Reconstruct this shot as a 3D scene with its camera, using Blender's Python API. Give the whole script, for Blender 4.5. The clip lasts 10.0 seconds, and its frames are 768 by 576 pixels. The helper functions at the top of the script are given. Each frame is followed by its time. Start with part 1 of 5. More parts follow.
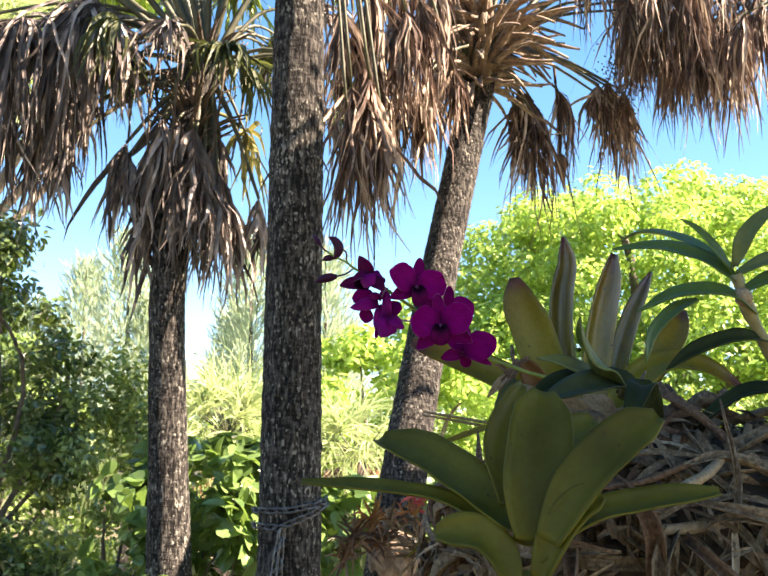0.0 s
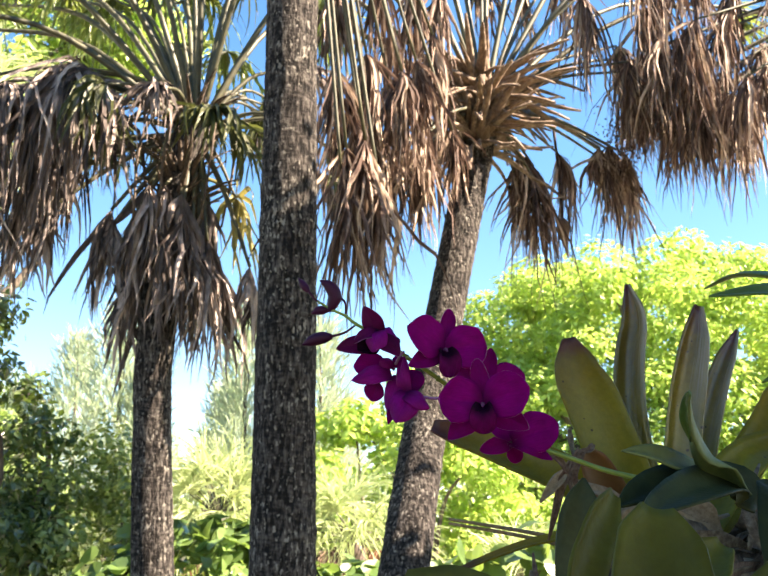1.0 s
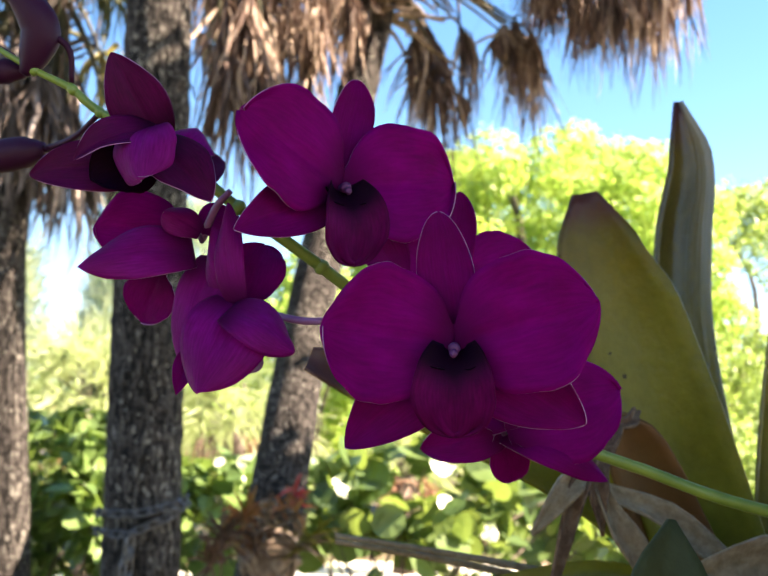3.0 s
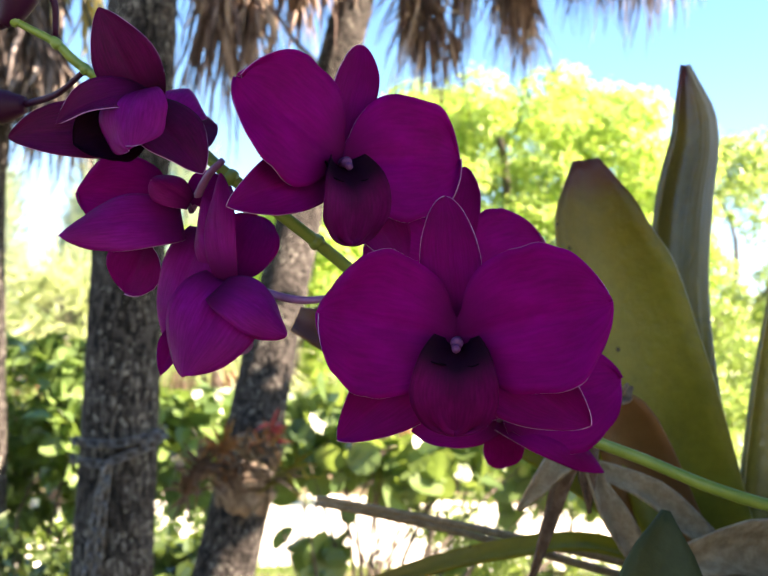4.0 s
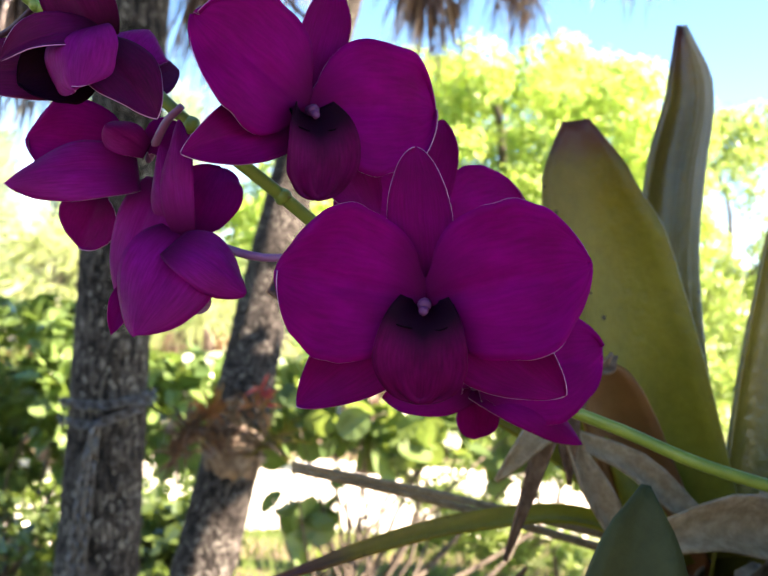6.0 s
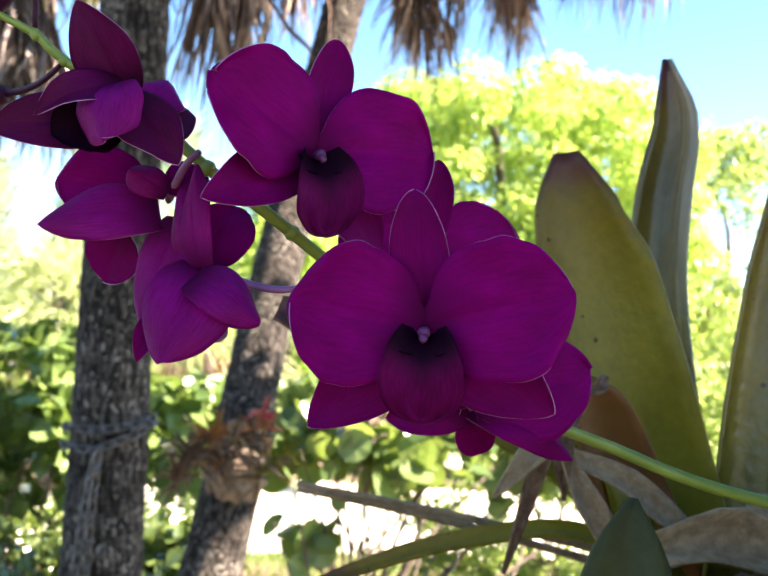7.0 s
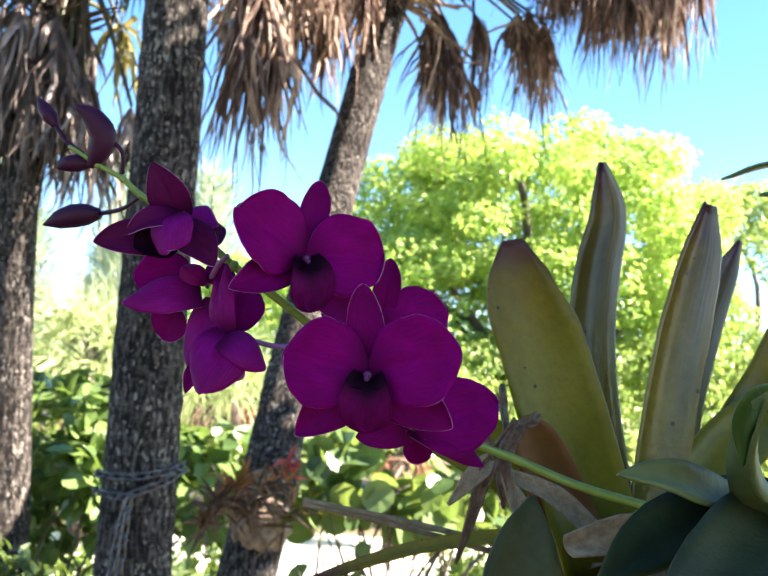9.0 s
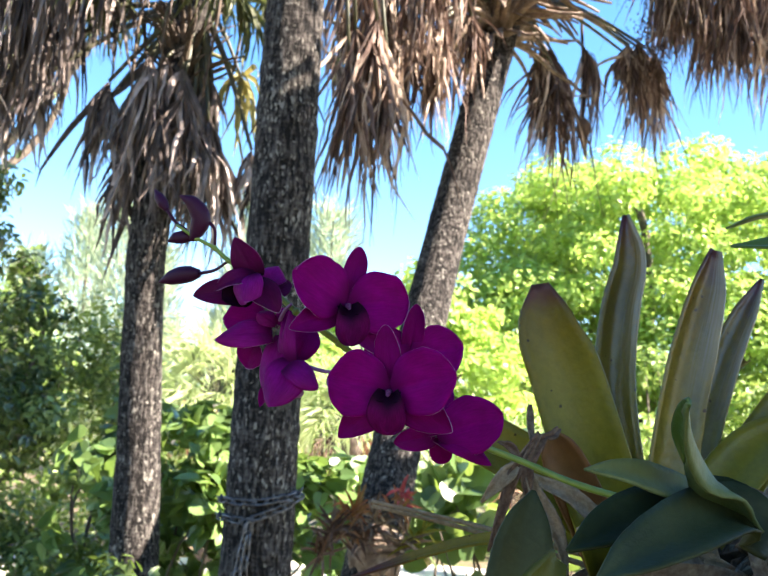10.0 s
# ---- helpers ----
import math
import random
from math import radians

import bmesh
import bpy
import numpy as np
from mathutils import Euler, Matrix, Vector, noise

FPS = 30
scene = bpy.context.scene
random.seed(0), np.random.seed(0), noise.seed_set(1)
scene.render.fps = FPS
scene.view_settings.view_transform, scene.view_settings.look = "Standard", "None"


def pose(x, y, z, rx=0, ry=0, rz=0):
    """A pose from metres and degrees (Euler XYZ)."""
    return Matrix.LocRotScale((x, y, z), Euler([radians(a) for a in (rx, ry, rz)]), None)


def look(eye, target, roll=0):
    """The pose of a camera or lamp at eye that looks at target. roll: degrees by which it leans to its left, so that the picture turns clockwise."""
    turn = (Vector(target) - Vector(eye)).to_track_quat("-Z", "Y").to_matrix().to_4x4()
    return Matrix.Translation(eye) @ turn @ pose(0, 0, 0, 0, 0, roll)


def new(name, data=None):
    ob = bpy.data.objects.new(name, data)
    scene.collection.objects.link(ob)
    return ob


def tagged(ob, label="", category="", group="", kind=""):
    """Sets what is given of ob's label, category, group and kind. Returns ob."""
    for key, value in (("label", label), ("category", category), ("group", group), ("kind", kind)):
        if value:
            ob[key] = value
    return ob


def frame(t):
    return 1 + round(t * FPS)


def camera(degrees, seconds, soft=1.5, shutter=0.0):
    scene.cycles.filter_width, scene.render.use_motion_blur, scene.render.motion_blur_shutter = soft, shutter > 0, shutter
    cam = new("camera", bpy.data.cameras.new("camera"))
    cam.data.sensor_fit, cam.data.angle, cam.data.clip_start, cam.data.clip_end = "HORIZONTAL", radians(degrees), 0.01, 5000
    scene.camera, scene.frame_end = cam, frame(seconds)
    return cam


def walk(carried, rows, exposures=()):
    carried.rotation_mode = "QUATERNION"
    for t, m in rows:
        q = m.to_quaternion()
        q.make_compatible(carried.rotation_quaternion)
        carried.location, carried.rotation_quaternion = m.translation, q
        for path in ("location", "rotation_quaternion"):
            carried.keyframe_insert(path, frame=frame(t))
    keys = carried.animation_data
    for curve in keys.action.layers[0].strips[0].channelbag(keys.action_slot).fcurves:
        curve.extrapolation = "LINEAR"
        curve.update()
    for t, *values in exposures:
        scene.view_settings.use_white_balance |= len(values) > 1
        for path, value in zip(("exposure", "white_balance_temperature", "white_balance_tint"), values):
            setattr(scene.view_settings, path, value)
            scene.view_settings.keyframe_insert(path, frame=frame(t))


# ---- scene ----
cam = camera(42.2, 10.0)
PATH = [
    (0.0, (0.0000, 0.0000, 1.5500), (0.1023, 2.4529, 2.0223), 0.91),
    (0.5, (0.0048, 0.1189, 1.5819), (0.0965, 2.5519, 2.1495), 0.10),
    (1.0, (-0.0022, 0.3227, 1.6050), (0.1091, 2.7344, 2.2539), 0.31),
    (1.5, (0.0434, 0.5002, 1.6264), (0.1600, 2.9079, 2.2891), 0.21),
    (2.0, (0.0566, 0.6565, 1.6565), (0.2236, 3.0781, 2.2548), 0.44),
    (2.5, (0.0483, 0.7764, 1.6788), (0.3334, 3.2148, 2.1511), 0.36),
    (3.0, (0.0489, 0.8165, 1.6922), (0.4481, 3.2563, 2.0640), 0.70),
    (4.5, (0.0452, 0.8303, 1.7078), (0.5043, 3.2813, 1.8872), 3.33),
    (5.0, (0.0466, 0.8326, 1.7044), (0.5134, 3.2829, 1.8717), 3.83),
    (5.5, (0.0559, 0.8484, 1.7052), (0.5274, 3.3000, 1.8360), 3.88),
    (7.0, (0.0506, 0.8230, 1.7065), (0.5220, 3.2710, 1.8945), 3.12),
    (7.5, (0.0407, 0.8098, 1.7081), (0.5158, 3.2525, 1.9479), 3.22),
    (8.0, (0.0420, 0.7816, 1.7076), (0.5171, 3.2216, 1.9735), 2.92),
    (8.5, (0.0364, 0.7360, 1.7041), (0.4997, 3.1754, 1.9952), 3.60),
    (9.0, (0.0502, 0.6812, 1.6997), (0.4408, 3.1303, 2.0153), 3.62),
    (9.5, (0.0727, 0.6085, 1.6983), (0.2739, 3.0757, 2.0484), 3.89),
    (10.0, (0.0818, 0.5423, 1.6900), (0.1684, 3.0124, 2.0659), 3.88),
]
walk(cam, [(t, look(eye, target, roll)) for t, eye, target, roll in PATH], [(0.0, 2.84, 7350.0, 17.0), (2.5, 2.88, 7450.0, 19.0), (5.0, 3.2, 7500.0, 22.0), (7.5, 3.22, 7050.0, 20.0), (10.0, 3.0, 6500.0, 16.0)])

# ---- light ----
SUN = Vector((0.87, -0.2, 0.80)).normalized()
world = bpy.data.worlds.new("world")
scene.world = world
world.use_nodes = True
wn = world.node_tree.nodes
sky = wn.new("ShaderNodeTexSky")
sky.sky_type, sky.sun_disc = "NISHITA", False
sky.sun_elevation, sky.sun_rotation = math.asin(SUN.z), math.atan2(SUN.x, SUN.y)
sky.air_density, sky.dust_density, sky.ozone_density = 1.0, 0.0, 1.3
wn["Background"].inputs["Strength"].default_value = 0.056
deep = wn.new("ShaderNodeHueSaturation")
deep.inputs["Saturation"].default_value = 1.3
world.node_tree.links.new(sky.outputs[0], deep.inputs["Color"])
world.node_tree.links.new(deep.outputs[0], wn["Background"].inputs["Color"])
sun_data = bpy.data.lights.new("sun", "SUN")
sun_data.energy, sun_data.angle, sun_data.color = 5.0, radians(0.5), (1.0, 0.9, 0.76)
sun = new("sun", sun_data)
sun.matrix_world = look(SUN * 60, (0, 0, 0))

# ---- small tools ----
rng = np.random.default_rng(7)


def unit(a):
    a = np.asarray(a, float)
    return a / max(np.linalg.norm(a), 1e-9)


def spline(points, n):
    """n places on a smooth line through the points."""
    p = np.asarray(points, float)
    if len(p) == 2:
        return p[0] + (p[1] - p[0]) * np.linspace(0, 1, n)[:, None]
    q = np.vstack([2 * p[0] - p[1], p, 2 * p[-1] - p[-2]])
    out = []
    for s in np.linspace(0, len(p) - 1, n):
        i = min(int(s), len(p) - 2)
        t = s - i
        a, b, c, d = q[i:i + 4]
        out.append(0.5 * (2 * b + (c - a) * t + (2 * a - 5 * b + 4 * c - d) * t * t + (3 * b - a - 3 * c + d) * t ** 3))
    return np.array(out)


def merged(pieces):
    """One (verts, faces) out of many."""
    vs, fs, k = [], [], 0
    for v, f in pieces:
        vs.append(np.asarray(v, float))
        fs.extend([tuple(i + k for i in face) for face in f])
        k += len(v)
    return np.vstack(vs), fs


def make(name, v, f, material, parent=None, label="", smooth=True, uv=None):
    me = bpy.data.meshes.new(name)
    me.from_pydata([tuple(p) for p in np.asarray(v, float)], [], [tuple(int(i) for i in q) for q in f])
    for m in (material if isinstance(material, (list, tuple)) else [material]):
        me.materials.append(m)
    if smooth:
        me.polygons.foreach_set("use_smooth", np.ones(len(me.polygons), bool))
    if uv is not None:
        layer = me.uv_layers.new(name="UVMap")
        idx = np.empty(len(me.loops), int)
        me.loops.foreach_get("vertex_index", idx)
        layer.data.foreach_set("uv", np.asarray(uv, float)[idx].ravel())
    me.update()
    ob = new(name, me)
    if parent is not None:
        ob.parent = parent
    if label:
        ob["label"] = label
    return ob


def holder(name, label, category, place=(0, 0, 0), group="", kind=""):
    ob = new(name)
    ob.empty_display_size = 0.1
    ob.location = place
    return tagged(ob, label, category, group, kind)


def settle(thing, place):
    """Puts the origin of a thing whose parts are built in world places at place."""
    thing.location = place
    for c in thing.children:
        c.matrix_parent_inverse = Matrix.Translation(place).inverted()
    return thing


def solid(ob, thickness, rim=0):
    m = ob.modifiers.new("solidify", "SOLIDIFY")
    m.thickness, m.offset, m.material_offset_rim = thickness, 0.0, rim
    return ob


def tube(points, radii, n=10, cap=True):
    p = np.asarray(points, float)
    r = np.broadcast_to(np.asarray(radii, float), (len(p),))
    t = np.gradient(p, axis=0)
    t /= np.linalg.norm(t, axis=1)[:, None]
    side = unit(np.cross(t[0], (0.31, 0.22, 0.93) if abs(t[0][2]) < 0.9 else (1, 0.1, 0)))
    v = []
    for i in range(len(p)):
        side = unit(side - t[i] * np.dot(side, t[i]))
        up = np.cross(t[i], side)
        for a in np.linspace(0, 2 * np.pi, n, endpoint=False):
            v.append(p[i] + r[i] * (np.cos(a) * side + np.sin(a) * up))
    f = [(i * n + j, i * n + (j + 1) % n, (i + 1) * n + (j + 1) % n, (i + 1) * n + j) for i in range(len(p) - 1) for j in range(n)]
    if cap:
        f += [tuple(range(n))[::-1], tuple((len(p) - 1) * n + j for j in range(n))]
    return np.array(v), f


def blade(points, widths, cup=0.2, face=(0, -1, 0), rows=16, across=7, wave=0.0, fold=0.0, seed=0):
    """A leaf along a spline: widths along it, its edges raised by cup towards face. Returns verts, faces, uv."""
    p = spline(points, rows)
    w = np.interp(np.linspace(0, 1, rows), np.linspace(0, 1, len(widths)), widths)
    t = np.gradient(p, axis=0)
    t /= np.linalg.norm(t, axis=1)[:, None]
    r = random.Random(seed)
    ph = r.uniform(0, 6)
    v, uv = [], []
    for i in range(rows):
        s = unit(np.cross(t[i], face))
        nrm = np.cross(s, t[i])
        for j in range(across):
            a = 2 * j / (across - 1) - 1
            lift = cup * w[i] * a * a + fold * w[i] * abs(a) + wave * w[i] * math.sin(i * 0.9 + ph + 1.3 * a) * abs(a)
            v.append(p[i] + s * (a * w[i] / 2) + nrm * lift)
            uv.append((j / (across - 1), i / (rows - 1)))
    f = [(i * across + j, i * across + j + 1, (i + 1) * across + j + 1, (i + 1) * across + j) for i in range(rows - 1) for j in range(across - 1)]
    return np.array(v), f, np.array(uv)


def scatter(tv, tf, places, turns, sizes):
    """Copies of a small template, joined: places (n,3), turns (n,3,3), sizes (n)."""
    tv = np.asarray(tv, float)
    v = np.einsum("nij,kj->nki", turns, tv) * np.asarray(sizes)[:, None, None] + np.asarray(places)[:, None, :]
    k = len(tv)
    f = [tuple(q + n * k for q in face) for n in range(len(places)) for face in tf]
    return v.reshape(-1, 3), f


def turns_facing(normals, g):
    """Turns with the template's z along the normals and a free spin."""
    z = normals / np.linalg.norm(normals, axis=1)[:, None]
    a = g.normal(size=z.shape)
    x = np.cross(a, z)
    x /= np.linalg.norm(x, axis=1)[:, None]
    return np.stack([x, np.cross(z, x), z], axis=2)


# leaf templates: the stalk at the origin, the leaf along +y
OVAL = ([(0, 0, 0), (0.22, 0.3, 0.04), (0.24, 0.6, 0.03), (0, 1, -0.08), (-0.24, 0.6, 0.03), (-0.22, 0.3, 0.04), (0, 0.45, -0.03)],
        [(0, 1, 6), (1, 2, 6), (2, 3, 6), (3, 4, 6), (4, 5, 6), (5, 0, 6)])
HEART = ([(0, 0, 0), (0.18, -0.1, 0.03), (0.4, 0.02, 0.07), (0.44, 0.3, 0.06), (0.28, 0.65, 0.02), (0, 1, -0.1), (-0.28, 0.65, 0.02), (-0.44, 0.3, 0.06), (-0.4, 0.02, 0.07), (-0.18, -0.1, 0.03), (0, 0.4, -0.03)],
         [(i, i + 1, 10) for i in range(9)] + [(9, 0, 10)])
ROUND = ([(0, 0, 0)] + [(0.5 * math.sin(a) * 1.05, 0.5 - 0.5 * math.cos(a), 0.05 * math.cos(2 * a)) for a in [math.pi * k / 6 for k in range(1, 12)]] + [(0, 0.5, -0.04)],
         [(i, i + 1, 12) for i in range(11)] + [(11, 0, 12)])
NEEDLE = ([(-0.03, 0, 0), (0.03, 0, 0), (0.02, 0.6, 0.05), (0, 1, -0.02), (-0.02, 0.6, 0.05)], [(0, 1, 2, 3, 4)])


def leaf_cloud(clumps, n, size, template, seed, up=0.5, shell=0.55):
    """n leaves on clumps of (x, y, z, rx, ry, rz): most near each clump's skin, facing out and up."""
    g = np.random.default_rng(seed)
    c = np.asarray(clumps, float)
    vol = (c[:, 3] * c[:, 4] * c[:, 5]) ** (2 / 3)
    pick = g.choice(len(c), n, p=vol / vol.sum())
    d = g.normal(size=(n, 3))
    d /= np.linalg.norm(d, axis=1)[:, None]
    r = shell + (1 - shell) * g.random(n) ** 0.7
    r *= 1 + 0.12 * g.normal(size=n)
    place = c[pick, :3] + d * c[pick, 3:] * r[:, None]
    nrm = d + g.normal(size=(n, 3)) * 0.55 + np.array((0, 0, up))
    return scatter(*template, place, turns_facing(nrm, g), size * g.uniform(0.6, 1.25, n))


def clumped(centre, radii, n, small, seed, low=-0.5):
    """Small clumps on the skin of a large ellipsoid, and some within."""
    g = np.random.default_rng(seed)
    out = []
    while len(out) < n:
        d = g.normal(size=3)
        d /= np.linalg.norm(d)
        if d[2] < low:
            continue
        k = g.uniform(0.45, 1.0) ** 0.5
        s = small * g.uniform(0.6, 1.35)
        out.append((*(np.asarray(centre) + d * np.asarray(radii) * k), s, s, s * g.uniform(0.55, 0.9)))
    return out


# ---- materials ----
def nodes_of(name):
    m = bpy.data.materials.new(name)
    m.use_nodes = True
    nt = m.node_tree
    return m, nt, nt.nodes["Principled BSDF"], nt.nodes["Material Output"]


def node(nt, kind, links=None, operation="", data_type="", blend_type="", feature=""):
    n = nt.nodes.new("ShaderNode" + kind)
    if operation:
        n.operation = operation
    if data_type:
        n.data_type = data_type
    if blend_type:
        n.blend_type = blend_type
    if feature:
        n.feature = feature
    for key, value in (links or {}).items():
        if isinstance(value, bpy.types.NodeSocket):
            nt.links.new(value, n.inputs[key])
        else:
            n.inputs[key].default_value = value
    return n


def ramp(nt, fac, stops):
    r = node(nt, "ValToRGB", {0: fac})
    e = r.color_ramp.elements
    while len(e) < len(stops):
        e.new(0.5)
    for k, (at, col) in enumerate(stops):
        e[k].position = at
        e[k].color = (*col, 1) if len(col) == 3 else col
    return r.outputs[0]


def mixed(nt, fac, a, b, mode="MIX"):
    m = node(nt, "Mix", data_type="RGBA", blend_type=mode)
    for k, value in ((0, fac), (6, a), (7, b)):
        if isinstance(value, bpy.types.NodeSocket):
            nt.links.new(value, m.inputs[k])
        else:
            m.inputs[k].default_value = (*value, 1) if isinstance(value, tuple) and len(value) == 3 else value
    return m.outputs[2]


def noise_of(nt, scale, detail=4.0, rough=0.55, stretch=None, coord="Object"):
    c = node(nt, "TexCoord").outputs[coord]
    if stretch:
        c = node(nt, "Mapping", {"Vector": c, "Scale": stretch}).outputs[0]
    return node(nt, "TexNoise", {"Vector": c, "Scale": scale, "Detail": detail, "Roughness": rough})


def bumped(nt, bsdf, height, strength=0.4, distance=0.01):
    b = node(nt, "Bump", {"Height": height, "Strength": strength, "Distance": distance})
    nt.links.new(b.outputs[0], bsdf.inputs["Normal"])


def leaf_material(name, dark, light, through_col, through_amount=0.35, rough=0.45, scale=3.0, vein=False, island=True, spots=0.0, specular=0.5, tip=None, painted_sheen=None):
    """A thin leaf: colour between dark and light by leaf and by patch, and light that shines through it."""
    m, nt, bsdf, out = nodes_of(name)
    patch = noise_of(nt, scale, 3).outputs[0]
    if island:
        rnd = node(nt, "NewGeometry").outputs["Random Per Island"]
        fac = node(nt, "Math", {0: patch, 1: rnd}, operation="ADD")
        fac = node(nt, "MapRange", {0: fac.outputs[0], 1: 0.45, 2: 1.45}).outputs[0]
    else:
        fac = node(nt, "MapRange", {0: patch, 1: 0.3, 2: 0.7}).outputs[0]
    col = mixed(nt, fac, dark, light)
    fine = noise_of(nt, scale * 14, 5).outputs[0]
    col = mixed(nt, 0.35, col, ramp(nt, fine, [(0.3, (0.55, 0.55, 0.5)), (0.7, (1.25, 1.25, 1.2))]), "MULTIPLY")
    if spots:
        v = node(nt, "TexVoronoi", {"Vector": node(nt, "TexCoord").outputs["Object"], "Scale": spots, "Randomness": 1.0})
        big = noise_of(nt, spots * 0.35, 2).outputs[0]
        hit = node(nt, "Math", {0: v.outputs["Distance"], 1: node(nt, "MapRange", {0: noise_of(nt, spots * 1.3, 2).outputs[0], 1: 0.35, 2: 0.7, 3: 0.03, 4: 0.2}).outputs[0]}, operation="LESS_THAN").outputs[0]
        hit = node(nt, "Math", {0: hit, 1: node(nt, "Math", {0: big, 1: 0.55}, operation="GREATER_THAN").outputs[0]}, operation="MULTIPLY").outputs[0]
        col = mixed(nt, hit, col, (0.035, 0.02, 0.01))
    if tip:
        along = node(nt, "SeparateXYZ", {0: node(nt, "TexCoord").outputs["UV"]}).outputs[1]
        worn = node(nt, "Math", {0: along, 1: node(nt, "Math", {0: noise_of(nt, 40, 4).outputs[0], 1: 0.22}, operation="MULTIPLY").outputs[0]}, operation="ADD").outputs[0]
        shade = node(nt, "MapRange", {0: worn, 1: 0.35, 2: 0.95}).outputs[0]
        col = mixed(nt, shade, col, mixed(nt, 1.0, col, (0.8, 0.62, 0.56), "MULTIPLY"))
        col = mixed(nt, node(nt, "MapRange", {0: worn, 1: 0.95, 2: 1.05}).outputs[0], col, tip)
    # pale streaks that put the sky's sheen into the colour, upper right side
    if painted_sheen:
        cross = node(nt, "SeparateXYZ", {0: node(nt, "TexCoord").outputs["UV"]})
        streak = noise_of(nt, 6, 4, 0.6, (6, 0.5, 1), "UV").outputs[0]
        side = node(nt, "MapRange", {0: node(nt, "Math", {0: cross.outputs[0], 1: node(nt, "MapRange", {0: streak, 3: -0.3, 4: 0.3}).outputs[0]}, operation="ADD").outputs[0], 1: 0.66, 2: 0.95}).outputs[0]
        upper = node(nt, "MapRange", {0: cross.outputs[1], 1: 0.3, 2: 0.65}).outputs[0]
        col = mixed(nt, node(nt, "Math", {0: side, 1: upper}, operation="MULTIPLY").outputs[0], col, painted_sheen)
    nt.links.new(col, bsdf.inputs["Base Color"])
    bsdf.inputs["Roughness"].default_value = rough
    bsdf.inputs["Specular IOR Level"].default_value = specular
    bumped(nt, bsdf, fine, 0.25, 0.004)
    tr = node(nt, "BsdfTranslucent", {"Color": mixed(nt, 0.22 if tip else 0.5, col, through_col)})
    mix = node(nt, "MixShader", {0: through_amount, 1: bsdf.outputs[0], 2: tr.outputs[0]})
    nt.links.new(mix.outputs[0], out.inputs[0])
    return m


def bark_material(name, dark, mid, pale, scale=9.0):
    """Weathered palm bark: short upright ridges broken across, dark clefts, pale flecks."""
    m, nt, bsdf, out = nodes_of(name)
    a = noise_of(nt, scale * 6.5, 5, 0.62, (1, 1, 0.25)).outputs[0]
    cut = noise_of(nt, scale * 6.0, 4, 0.6, (0.35, 0.35, 1.3)).outputs[0]
    b = noise_of(nt, scale * 0.5, 4, 0.6).outputs[0]
    c = noise_of(nt, scale * 7.0, 3, 0.5, (1, 1, 0.5)).outputs[0]
    ridge = node(nt, "Math", {0: a, 1: node(nt, "MapRange", {0: cut, 1: 0.3, 2: 0.7, 3: -0.08, 4: 0.08}).outputs[0]}, operation="ADD").outputs[0]
    col = ramp(nt, ridge, [(0.43, dark), (0.51, mid), (0.63, pale)])
    lift = node(nt, "Math", {0: c, 1: node(nt, "MapRange", {0: b, 1: 0.3, 2: 0.7, 3: -0.06, 4: 0.06}).outputs[0]}, operation="ADD").outputs[0]
    fleck = ramp(nt, lift, [(0.615, (0, 0, 0)), (0.655, (1, 1, 1))])
    col = mixed(nt, fleck, col, (0.2, 0.19, 0.168))
    col = mixed(nt, 0.5, col, ramp(nt, b, [(0.35, (0.7, 0.67, 0.65)), (0.65, (1.3, 1.28, 1.22))]), "MULTIPLY")
    nt.links.new(col, bsdf.inputs["Base Color"])
    bsdf.inputs["Roughness"].default_value = 0.92
    bsdf.inputs["Specular IOR Level"].default_value = 0.2
    bumped(nt, bsdf, ridge, 1.0, 0.025)
    return m


def dry_material(name, dark, mid, pale, scale=4.0, through_amount=0.2, stretch=(1, 1, 0.25), strips=False):
    m, nt, bsdf, out = nodes_of(name)
    rnd = node(nt, "SeparateXYZ", {0: node(nt, "TexCoord").outputs["UV"]}).outputs[0] if strips else node(nt, "NewGeometry").outputs["Random Per Island"]
    a = noise_of(nt, scale * 8, 5, 0.6, stretch).outputs[0]
    f = node(nt, "Math", {0: node(nt, "Math", {0: rnd, 1: 0.6}, operation="MULTIPLY").outputs[0], 1: a}, operation="ADD").outputs[0]
    col = ramp(nt, node(nt, "MapRange", {0: f, 1: 0.42 if strips else 0.3, 2: 1.25}).outputs[0], [(0.0, dark), (0.5, mid), (1.0, pale)])
    nt.links.new(col, bsdf.inputs["Base Color"])
    bsdf.inputs["Roughness"].default_value = 0.75
    bsdf.inputs["Specular IOR Level"].default_value = 0.3
    bumped(nt, bsdf, a, 0.4, 0.006)
    tr = node(nt, "BsdfTranslucent", {"Color": col})
    mix = node(nt, "MixShader", {0: through_amount, 1: bsdf.outputs[0], 2: tr.outputs[0]})
    nt.links.new(mix.outputs[0], out.inputs[0])
    return m


